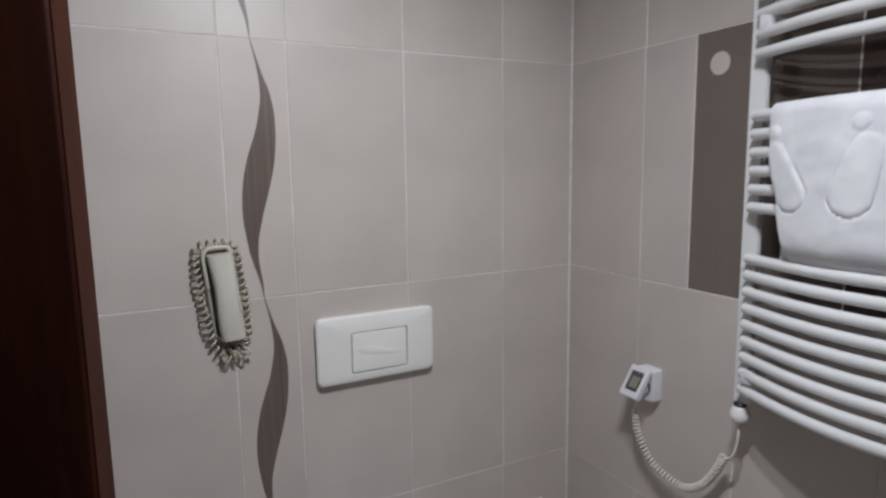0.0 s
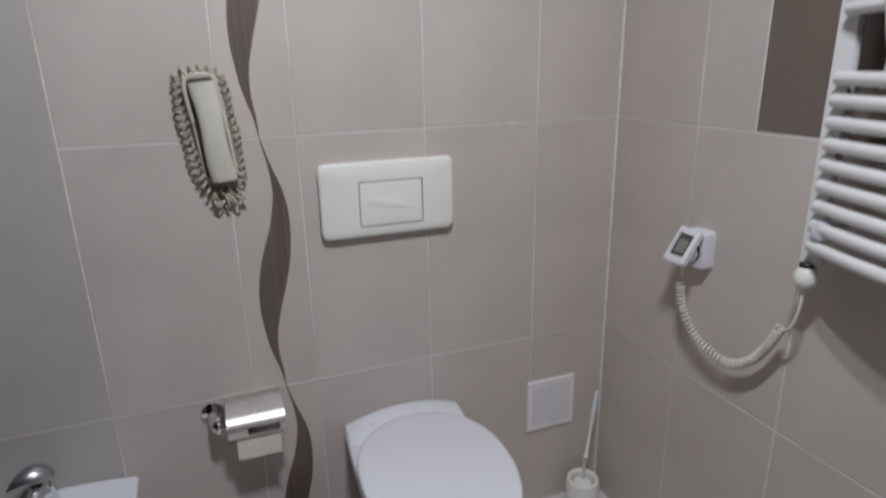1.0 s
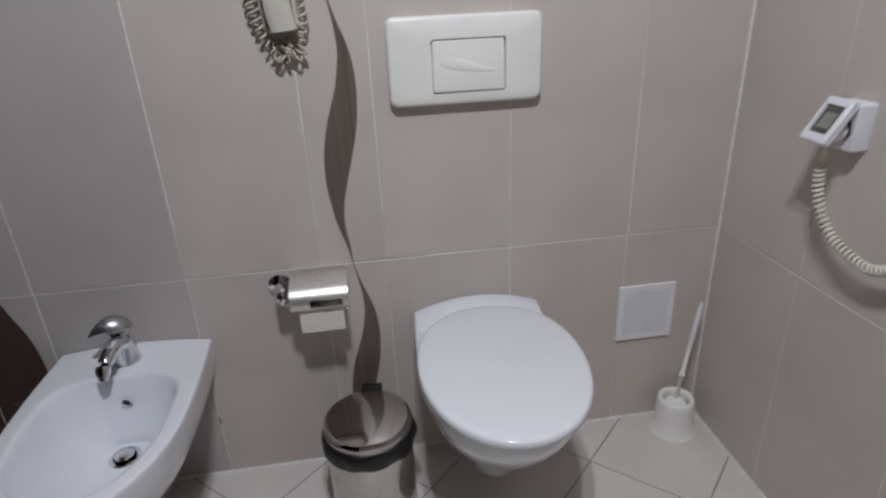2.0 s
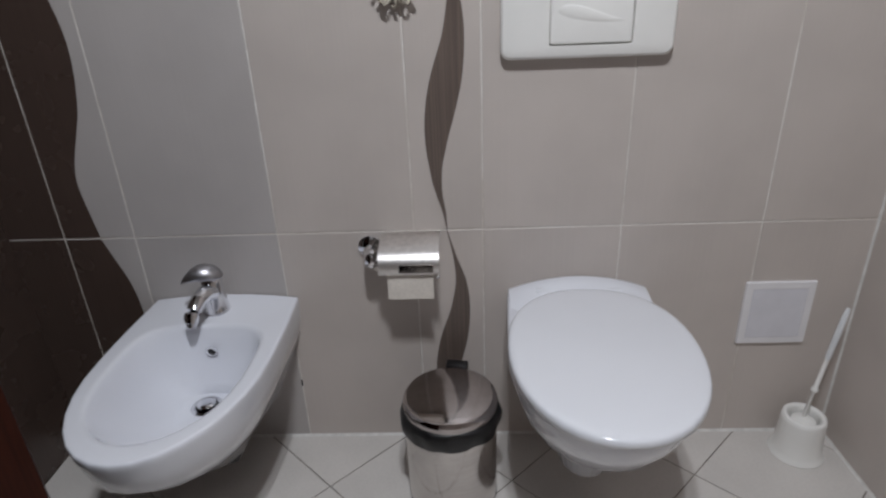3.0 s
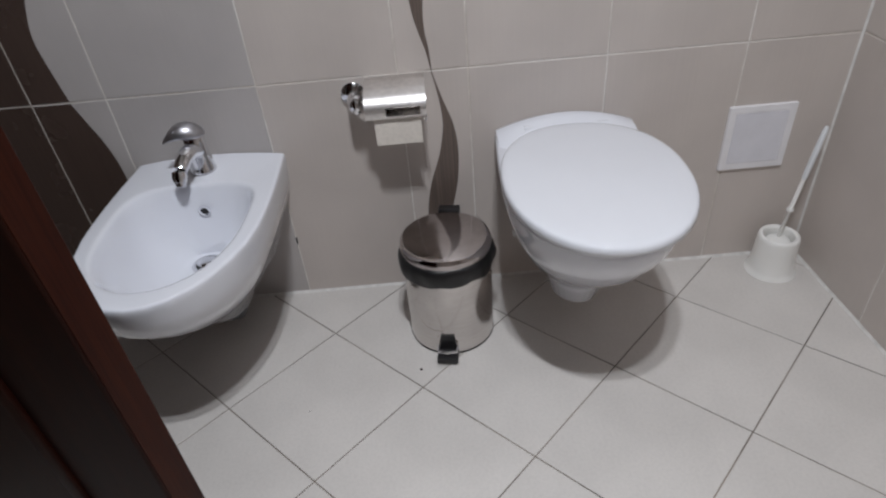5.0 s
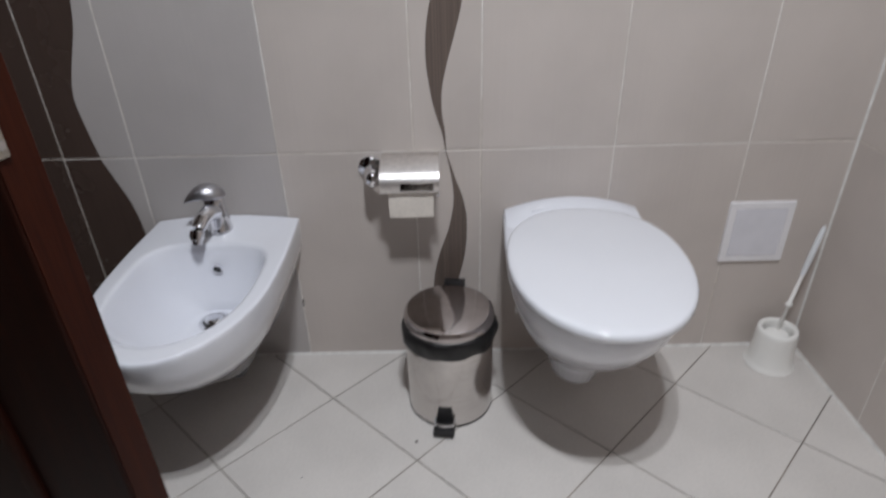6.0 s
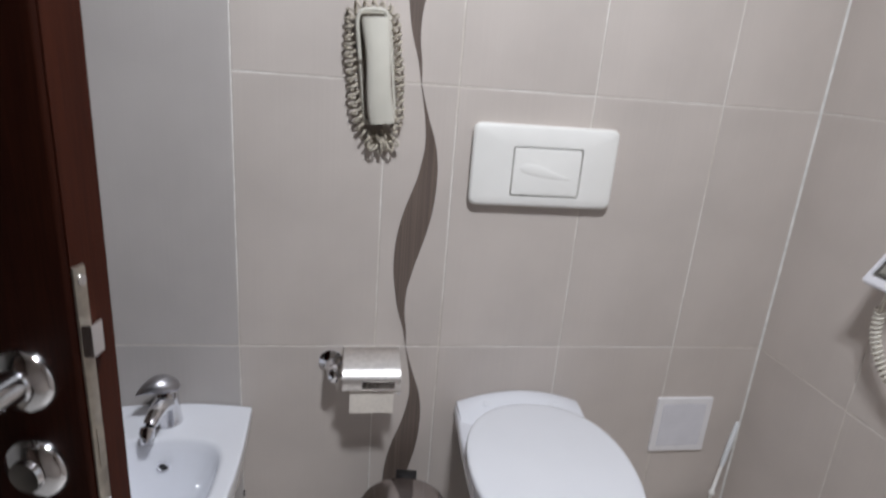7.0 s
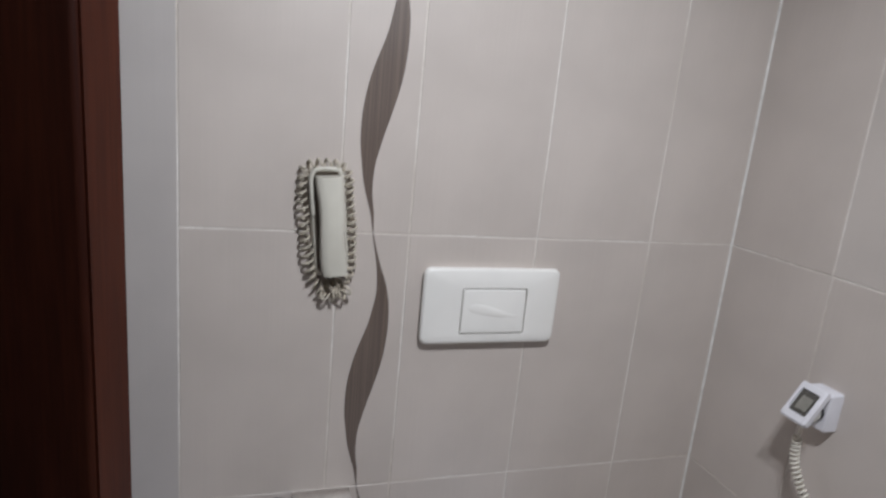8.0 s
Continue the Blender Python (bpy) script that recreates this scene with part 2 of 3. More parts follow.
structure("wall_hallway", box(WEST - 1.0, WEST - 0.9, -2.2, 0.1, -0.06, TOP), PLASTER, "plain wall of the hallway beyond the doorway")
ceiling = new("ceiling", mesh_from("ceiling", box(WEST - 1.0, 0.12, SOUTH - 0.1, 0.12, TOP, TOP + 0.1), PLASTER, 0))
tagged(ceiling, "plain white painted ceiling", "ceiling", "", "structure")
floor = new("floor", mesh_from("floor", box(WEST - 1.0, 0.0012, SOUTH, 0.0012, -0.08, -0.0012), GROUT_FLOOR, 0))
tagged(floor, "ivory square floor tiles laid diagonally with dark grout", "floor", "", "structure")

bead = new("trim", mesh_from("trim", loft([[(-0.0003, -0.0042, z), (-0.0042, -0.0003, z), (0.001, 0.001, z)] for z in (0, TOP)]), SEALANT, 0))
tagged(bead, "white sealant bead in the tiled corner", "sealant", "", "structure")
bead = new("trim", mesh_from("trim", loft([[(x, -0.005, 0.0003), (x, -0.0003, 0.006), (x, 0.001, -0.001)] for x in (WEST, -0.006)]), SEALANT, 0))
tagged(bead, "white sealant bead along the foot of the tiled wall", "sealant", "", "structure")
bead = new("trim", mesh_from("trim", loft([[(-0.005, y, 0.0003), (-0.0003, y, 0.006), (0.001, y, -0.001)] for y in (SOUTH, -0.006)]), SEALANT, 0))
tagged(bead, "white sealant bead along the foot of the side wall", "sealant", "", "structure")


# ---------------------------------------------------------------- toilet and bidet
def outline(cx, yr, wr, wm, ym, yf, z, n=16, square=2.0):
    """A closed line: straight at the rear, widest at ym, round at the front yf."""
    pts = []
    for i in range(n + 1):
        a = math.pi * i / n
        c, s = math.cos(a), math.sin(a)
        pts.append((cx - wm * math.copysign(abs(c) ** (2 / square), c), ym + (yf - ym) * abs(s) ** (2 / square), z))
    side = 8
    for i in range(1, side + 1):
        u = i / side
        k = u * u * (3 - 2 * u) * 0.35 + 0.65 * u * u
        pts.append((cx + wm + (wr - wm) * k, ym + (yr - ym) * u, z))
    for i in range(1, 7):
        pts.append((cx + wr - 2 * wr * i / 6, yr, z))
    for i in range(1, side):
        u = 1 - i / side
        k = u * u * (3 - 2 * u) * 0.35 + 0.65 * u * u
        pts.append((cx - wm - (wr - wm) * k, ym + (yr - ym) * u, z))
    return pts


def egg(cx, wm, ym, yf, yr, z, front=2.1, rear=2.6, n=44):
    """A closed oval, widest at ym, with its own squareness at either end."""
    pts = []
    for i in range(n):
        a = 2 * math.pi * i / n
        c, s = math.cos(a), math.sin(a)
        e = 2 / (front if s > 0 else rear)
        pts.append((cx - wm * math.copysign(abs(c) ** e, c), ym + ((yf - ym) * abs(s) ** e if s > 0 else (yr - ym) * abs(s) ** e), z))
    return pts


def toilet():
    root = thing("toilet", "white wall-hung toilet with its lid closed", "toilet", pose(-0.638, 0, 0))
    b = [(0.105, 0.085, 0.045, -0.17, -0.235), (0.112, 0.095, 0.058, -0.18, -0.262), (0.165, 0.105, 0.072, -0.19, -0.285),
         (0.20, 0.118, 0.092, -0.20, -0.315), (0.25, 0.135, 0.121, -0.22, -0.380), (0.31, 0.151, 0.147, -0.24, -0.445),
         (0.365, 0.162, 0.163, -0.25, -0.485), (0.405, 0.165, 0.169, -0.25, -0.502), (0.414, 0.163, 0.168, -0.25, -0.501), (0.418, 0.158, 0.164, -0.25, -0.497)]
    bowl = loft([outline(0, -0.0005, wr * 0.945, wm, ym, yf, z) for z, wr, wm, ym, yf in b])
    part("bowl", bowl, CERAMIC, root, "glazed white china bowl", smooth=60)
    rows = []
    for y, k in ((-0.001, 0.0), (-0.001, 0.75), (-0.005, 0.95), (-0.014, 1.0), (-0.04, 0.9), (-0.07, 0.55), (-0.10, 0.1), (-0.11, 0.0)):
        rows.append([(x, y, 0.412 + k * (0.015 + 0.032 * (1 - (x / 0.154) ** 2))) for x in [-0.154 + 0.308 * i / 20 for i in range(21)]] + [(0.154, y, 0.408), (-0.154, y, 0.408)])
    part("deck", loft(rows), CERAMIC, root, "arched rear deck", smooth=60)
    turn = pose(0.0, 0, 0, 0, 0, -2.5)
    seat = loft([egg(0.006, wm, -0.275, yf, -0.07, z, rear=2.2) for wm, yf, z in ((0.164, -0.506, 0.4190), (0.168, -0.511, 0.422), (0.168, -0.511, 0.429), (0.165, -0.508, 0.4315))])
    part("seat", seat, SEAT_MAT, root, "white seat ring under the lid", turn, 60)
    lid = []
    for z, k in ((0.4335, 0.99), (0.4350, 1.0), (0.4425, 1.0), (0.4470, 0.995), (0.4495, 0.985), (0.4510, 0.965), (0.4520, 0.92), (0.4527, 0.8), (0.4530, 0.5), (0.4532, 0.25)):
        lid.append([(x * k, -0.275 + (y + 0.275) * k, zz) for x, y, zz in egg(0.013, 0.1755, -0.275, -0.526, -0.052, z, rear=2.25)])
    part("lid", loft(lid), SEAT_MAT, root, "closed glossy white lid", turn, 70)
    for x in (-0.075, 0.075):
        part("hinge", tube([(x - 0.018, -0.046, 0.436), (x + 0.018, -0.046, 0.436)], 0.010, 12), SEAT_MAT, root, m=turn)
    for side in (-1, 1):
        part("screw_cap", tube([(side * 0.1375, -0.16, 0.245), (side * 0.118, -0.16, 0.245)], 0.008, 10), PLASTIC, root)
    return root


def bidet():
    root = thing("bidet", "white wall-hung bidet with a chrome mixer tap", "bidet", pose(-1.447, 0, 0))
    outer = [(0.135, 0.075, 0.050, -0.17, -0.235), (0.142, 0.085, 0.065, -0.18, -0.262), (0.18, 0.10, 0.085, -0.19, -0.305), (0.23, 0.125, 0.120, -0.21, -0.378),
             (0.285, 0.148, 0.155, -0.23, -0.455), (0.335, 0.163, 0.178, -0.25, -0.506), (0.37, 0.168, 0.185, -0.250, -0.517), (0.397, 0.1698, 0.1872, -0.250, -0.5245), (0.405, 0.170, 0.1875, -0.250, -0.526),
             (0.4105, 0.1698, 0.1873, -0.250, -0.5258), (0.4135, 0.1688, 0.1862, -0.250, -0.5245), (0.4145, 0.1670, 0.1845, -0.250, -0.522), (0.4147, 0.1620, 0.1790, -0.250, -0.5160)]
    rings = [outline(0, -0.0005 if z < 0.410 else -0.003, wr, wm, ym, yf, z) for z, wr, wm, ym, yf in outer]
    inner = [(0.4147, -0.1075, 0.1515, -0.27, -0.4830), (0.4144, -0.112, 0.147, -0.27, -0.478), (0.4125, -0.117, 0.142, -0.27, -0.473), (0.406, -0.121, 0.138, -0.27, -0.468), (0.39, -0.125, 0.134, -0.27, -0.461), (0.36, -0.131, 0.124, -0.265, -0.440),
             (0.32, -0.138, 0.106, -0.255, -0.400), (0.285, -0.147, 0.080, -0.24, -0.345), (0.266, -0.152, 0.056, -0.22, -0.295), (0.2575, -0.150, 0.044, -0.195, -0.25)]
    for z, yr, wm, ym, yf in inner:
        ring = []
        for i in range(38):
            a = math.pi * i / 16 if i <= 16 else math.pi + math.pi * (i - 16) / 22
            c, q = math.cos(a), math.sin(a)
            e = 2 / (2.15 if i <= 16 else 3.6)
            ring.append((-wm * 1.045 * math.copysign(abs(c) ** e, c), ym + ((yf - 0.005 if i <= 16 else yr) - ym) * abs(q) ** e, z))
        rings.append(ring)
    rings = [[(x * (0.988 - 0.066 * min(1.0, -y / 0.24)), y, z + 0.013 * max(0.0, 1 - (x / 0.17) ** 2) * max(0.0, 1 + y / 0.11) * (z > 0.40)) for x, y, z in ring] for ring in rings]
    part("basin", loft(rings), CERAMIC, root, "glazed white china basin", smooth=60)
    # overflow in the rear slope of the bowl, and the waste below it
    ov = lathe([(0.0125, 0.0), (0.0125, 0.003), (0.0085, 0.0035), (0.008, 0.001)], 24)
    ring = part("overflow_ring", ov, CHROME, root, "chrome ring round a dark overflow hole", pose(0.006, -0.1385, 0.362, 98, 0, 0))
    # solid black disc for the darkness inside the overflow
    part("overflow_hole", lathe([(0.0082, 0.001), (0.0082, 0.0031)], 20), HOLE_SHADE, ring)
    waste = part("waste_flange", lathe([(0.033, 0.0), (0.033, 0.003), (0.029, 0.0045), (0.024, 0.003), (0.0235, 0.0)], 32), CHROME, root, "chrome waste flange", pose(-0.004, -0.196, 0.2575))
    part("plug", lathe([(0.010, 0.002), (0.019, 0.007), (0.020, 0.0085), (0.018, 0.0105), (0.008, 0.0125), (0.001, 0.013)], 32), CHROME, waste, "domed chrome plug")
    part("waste_pipe", tube([(0.0, -0.17, 0.16), (0.0, -0.17, 0.09), (0.0, -0.15, 0.075), (0.0, -0.0, 0.075)], 0.02, 14), GREY_PIPE, root)
    return root


def bidet_tap(x, z):
    root = thing("mixer_tap", "chrome single-lever bidet mixer on the rear deck", "tap", pose(x, -0.060, z + 0.004))
    part("base", lathe([(0.029, 0.0), (0.029, 0.003), (0.0275, 0.007), (0.0245, 0.035), (0.0225, 0.06), (0.022, 0.078), (0.019, 0.084), (0.012, 0.086)], 32), CHROME, root, smooth=50)
    part("spout", tube([(0, -0.008, 0.050), (-0.004, -0.034, 0.060), (-0.009, -0.060, 0.056), (-0.014, -0.078, 0.042)], [0.0195, 0.0185, 0.0165, 0.0145], 20), CHROME, root, smooth=50)
    joint = part("swivel", lathe([(0.006, -0.014), (0.0135, -0.011), (0.0155, 0.0), (0.0135, 0.011), (0.006, 0.014)], 24), CHROME, root, "ball-jointed spout end", pose(-0.018, -0.085, 0.030, -28, 0, 0))
    part("nozzle", lathe([(0.0095, -0.022), (0.0105, -0.020), (0.0105, -0.006), (0.009, -0.004)], 24), CHROME, joint)
    cap = part("cap", lathe([(0.0205, 0.083), (0.0215, 0.085), (0.0205, 0.092), (0.012, 0.096), (0.001, 0.097)], 32), CHROME, root, smooth=60)
    rings = []
    for yy, wid, high, zz in ((0.030, 0.004, 0.003, 0.084), (0.026, 0.016, 0.014, 0.083), (0.014, 0.025, 0.026, 0.084), (-0.004, 0.0285, 0.033, 0.086), (-0.022, 0.0275, 0.032, 0.088), (-0.038, 0.023, 0.026, 0.088), (-0.053, 0.015, 0.016, 0.086), (-0.064, 0.007, 0.007, 0.083), (-0.069, 0.002, 0.002, 0.080)):
        rings.append([(wid * math.cos(a), yy, zz + (high if math.sin(a) > 0 else 0.004) * math.sin(a)) for a in [2 * math.pi * k / 24 for k in range(24)]])
    part("lever", loft(rings), LEVER_MAT, cap, "broad soft chrome lever turned aside", pose(0, 0, 0.004, 0, 0, -66) @ Matrix.Diagonal((0.92, 0.88, 0.86, 1)) @ pose(0, 0, 0.010), 70)
    return root


toilet()
bidet()
bidet_tap(-1.447, 0.415)


# ---------------------------------------------------------------- flush plate, access panel, telephone
def rounded(x0, x1, z0, z1, r, y, n=6):
    """A rounded rectangle facing the room, at depth y."""
    pts = []
    for cx, cz, a0 in ((x1 - r, z1 - r, 0), (x0 + r, z1 - r, 90), (x0 + r, z0 + r, 180), (x1 - r, z0 + r, 270)):
        for i in range(n + 1):
            a = radians(a0 + 90 * i / n)
            pts.append((cx + r * math.cos(a), y, cz + r * math.sin(a)))
    return pts


def flush_plate():
    root = thing("flush_plate", "white plastic flush plate with a square button and slight wave mark", "flush plate", pose(-0.6485, 0, 1.0195))
    W, Hh = 0.163, 0.0885
    bow = 0.006
    def face(k, y, r):
        ring = []
        for x, yy, z in rounded(-W + k, W - k, -Hh + k, Hh - k, r, y):
            ring.append((x, yy, z - bow * (1 - (x / W) ** 2) * (1 if z < 0 else 0)))
        return ring
    rings = [face(0.004, -0.0005, 0.014), face(0.001, -0.010, 0.016), face(0.0, -0.016, 0.017), face(0.002, -0.0205, 0.016), face(0.007, -0.023, 0.012)]
    # the recess that holds the button
    bx0, bx1, bz0, bz1 = -0.074, 0.084, -0.066, 0.043
    hole = rounded(bx0, bx1, bz0, bz1, 0.006, -0.0236)
    rings += [hole, [(x, -0.0125, z) for x, y, z in hole]]
    part("plate", loft(rings, True, True), PLASTIC, root, smooth=40)
    btn = []
    for k, y in ((0.0030, -0.013), (0.0030, -0.0218), (0.0040, -0.0240), (0.007, -0.0248)):
        btn.append(rounded(bx0 + k, bx1 - k, bz0 + k, bz1 - k, 0.005, y))
    button = part("button", loft(btn), PLASTIC, root, "rectangular white push button")
    cx, cz = (bx0 + bx1) / 2, (bz0 + bz1) / 2
    ridge = []
    for i in range(17):
        u = i / 16
        wgt = math.sin(math.pi * u ** 0.7) ** 0.8
        x = cx - 0.063 + 0.126 * u
        z = cz + 0.010 * math.cos(math.pi * u) - 0.002
        ridge.append([(x + 0.001 * math.cos(a), -0.0247 - 0.0021 * wgt * max(0, math.sin(a)) ** 1.5, z + (0.015 - 0.009 * u) * wgt * math.cos(a) + 0.0005 * math.cos(a)) for a in [math.pi * k / 8 for k in range(9)]])
    part("wave_ridge", loft(ridge, False, False, closed=False), PLASTIC, button, smooth=80)
    return root


def access_panel():
    root = thing("access_panel", "small square white plastic inspection hatch on the tiled wall", "access panel", pose(-0.178, 0, 0.3485))
    part("frame", loft([rounded(-0.078, 0.078, -0.081, 0.081, 0.003, -0.0005), rounded(-0.078, 0.078, -0.081, 0.081, 0.003, -0.005), rounded(-0.0768, 0.0768, -0.0798, 0.0798, 0.003, -0.0072),
                        rounded(-0.062, 0.062, -0.065, 0.065, 0.002, -0.0076), rounded(-0.0612, 0.0612, -0.0642, 0.0642, 0.002, -0.0060)]), FRAME_MAT, root, "paler raised frame", smooth=0)
    part("door", loft([rounded(-0.0603, 0.0603, -0.0633, 0.0627, 0.002, -0.0061), rounded(-0.0603, 0.0603, -0.0633, 0.0627, 0.002, -0.0076), rounded(-0.0597, 0.0597, -0.0627, 0.0621, 0.002, -0.0080)]), PANEL_MAT, root, "flat hatch door", smooth=0)
    return root


def telephone():
    root = thing("telephone", "ivory wall telephone handset wrapped in its coiled cord", "telephone", pose(-1.020, 0, 1.197, 0, -5.5, 0))
    cradle = loft([rounded(-0.036, 0.036, -0.108, 0.112, 0.016, -0.0005), rounded(-0.036, 0.036, -0.108, 0.112, 0.016, -0.014), rounded(-0.032, 0.032, -0.104, 0.108, 0.014, -0.020), rounded(-0.024, 0.024, -0.09, 0.094, 0.010, -0.021)])
    part("cradle", cradle, IVORY, root, "ivory wall cradle behind the handset")
    rings = []
    for i in range(25):
        u = i / 24
        z = 0.097 - 0.200 * u
        grip = math.sin(math.pi * u) ** 1.4
        half = 0.0272 - 0.0034 * grip
        front = -0.060 + 0.006 * (1 - math.sin(math.pi * u)) + 0.0
        back = -0.021 - 0.016 * grip
        shift = 0.003 - 0.0020 * math.cos(math.pi * u) + 0.0028 * math.sin(2 * math.pi * u)
        end = min(1.0, (0.35 + 6.5 * min(u, 1 - u)))
        half *= 0.90 + 0.10 * end
        ring = []
        for x, y in ((-1, back), (-1, (front + back) / 2), (-0.94, front + 0.005), (-0.80, front + 0.001), (-0.4, front - 0.001), (0, front - 0.0015), (0.4, front - 0.001), (0.80, front + 0.001), (0.94, front + 0.005), (1, (front + back) / 2), (1, back)):
            ring.append((x * half + shift, y, z))
        rings.append(ring)
    part("handset", loft(rings), IVORY, root, "ivory handset hung upright", smooth=50)
    # flat brown plate, the shade between handset and cradle put into its colour
    part("gap_plate", loft([rounded(-0.0295, 0.0295, -0.098, 0.103, 0.010, -0.0205), rounded(-0.0295, 0.0295, -0.098, 0.103, 0.010, -0.0222)]), GAP_SHADE, root, "brown plate painting in the shaded gap of the cradle")
    clip = smoothed([Vector(p) for p in ((-0.0315, -0.022, 0.02), (-0.0325, -0.031, 0.07), (-0.031, -0.033, 0.095), (-0.020, -0.033, 0.110), (0.016, -0.033, 0.110), (0.026, -0.033, 0.100), (0.0285, -0.030, 0.075))], 6)
    part("top_clip", tube(clip, 0.0042, 10), IVORY, root, "rounded top loop of the cradle", smooth=80)
    loop = smoothed([Vector(p) for p in ((0.012, -0.020, -0.128), (-0.030, -0.016, -0.130), (-0.045, -0.014, -0.09), (-0.050, -0.013, -0.02), (-0.050, -0.013, 0.06), (-0.043, -0.012, 0.106), (-0.018, -0.013, 0.119),
                     (0.018, -0.013, 0.119), (0.040, -0.013, 0.102), (0.045, -0.013, 0.05), (0.046, -0.013, -0.02), (0.042, -0.015, -0.09), (0.026, -0.016, -0.125))], 10)
    part("coiled_cord", coil(loop, lambda u: 0.0092 + 0.0016 * math.sin(41 * u) + (0.0012 if u < 0.5 else -0.001), 0.0160, 0.0027), CORD_MAT, root, "aged ivory coiled cord looped round the handset", smooth=80)
    rng = random.Random(4)
    for k in range(9):
        a = -0.8 + 1.6 * k / 8
        cx, cz = 0.030 * math.sin(a), -0.118 - 0.030 * math.cos(a)
        tilt, size = a * 0.8 + rng.uniform(-0.4, 0.4), rng.uniform(0.013, 0.021)
        pts = []
        for i in range(19):
            b = 2 * math.pi * i / 18
            u, v = 0.006 * math.cos(b), size * math.sin(b)
            pts.append((cx + u * math.cos(tilt) + v * math.sin(tilt), -0.016 + 0.010 * math.cos(b + k), cz - v * math.cos(tilt) + u * math.sin(tilt)))
        part("cord_loop", tube(pts, 0.0026, 6), CORD_MAT, root, smooth=80)
    return root


flush_plate()
access_panel()
telephone()


# ---------------------------------------------------------------- paper holder, bin, brush
def paper_holder():
    root = thing("paper_holder", "chrome toilet paper holder with a curved cover flap", "paper holder", pose(-1.005, 0, 0.545))
    part("rose", tube([(-0.094, 0, -0.006), (-0.094, -0.006, -0.006), (-0.094, -0.010, -0.006), (-0.094, -0.016, -0.006)], [0.027, 0.027, 0.022, 0.012], 28), CHROME, root, smooth=50)
    part("arm", tube([(-0.094, -0.012, -0.006), (-0.094, -0.045, -0.006), (-0.090, -0.056, -0.008), (-0.078, -0.058, -0.014), (-0.05, -0.058, -0.022), (0.055, -0.058, -0.022)], [0.012, 0.010, 0.010, 0.009, 0.006, 0.006], 16), CHROME, root, smooth=60)
    part("knuckle", lathe([(0.006, -0.016), (0.017, -0.012), (0.0225, 0), (0.017, 0.012), (0.006, 0.016)], 24), CHROME, root, "round chrome end boss", pose(-0.084, -0.058, -0.010, 0, 90, 0), 50)
    # the cover: a bent sheet over the roll
    line = [(0.0, 0.028), (-0.03, 0.0265), (-0.06, 0.0235), (-0.078, 0.019), (-0.090, 0.010), (-0.0975, 0.001), (-0.101, -0.011), (-0.1015, -0.028)]
    sheet = [[(x, y, z) for y, z in line] + [(x, y + 0.0012, z - 0.0012) for y, z in line[::-1]] for x in (-0.0655, 0.0625)]
    part("cover", loft(sheet), SATIN, root, "bent chrome cover flap", smooth=50)
    # panel in darker metal, its dark reflections put into the colour
    part("embossed_panel", box(-0.022, 0.050, -0.1028, -0.0985, -0.024, -0.006, 0.0010), DARK_REFLECTION, root, "raised panel on the flap")
    part("wire_end", tube([(0.055, -0.060, -0.020), (0.061, -0.085, -0.031), (0.061, -0.101, -0.034), (0.056, -0.104, -0.036)], 0.0028, 8), CHROME, root, smooth=60)
    roll = thing("toilet_roll", "white toilet roll under the chrome flap with a hanging sheet", "toilet roll", pose(-1.005, 0, 0.545))
    n = 36
    rings = [[(x, -0.058 + r * math.cos(2 * math.pi * i / n), -0.022 + r * math.sin(2 * math.pi * i / n)) for i in range(n)] for x, r in ((-0.050, 0.018), (-0.050, 0.035), (0.048, 0.035), (0.048, 0.018))]
    part("roll", loft(rings, False, False), PAPER, roll, smooth=50)
    hang = []
    for x in (-0.050, -0.02, 0.02, 0.050):
        wob = 0.001 * math.sin(x * 90)
        hang.append([(x * 0.98, y + wob + d, z) for d, side in ((0, 1), (0.0009, -1)) for y, z in ((-0.0925, -0.018), (-0.0945, -0.05), (-0.0940, -0.090))[::side]])
    part("loose_sheet", loft(hang), PAPER, roll, smooth=40)
    return root


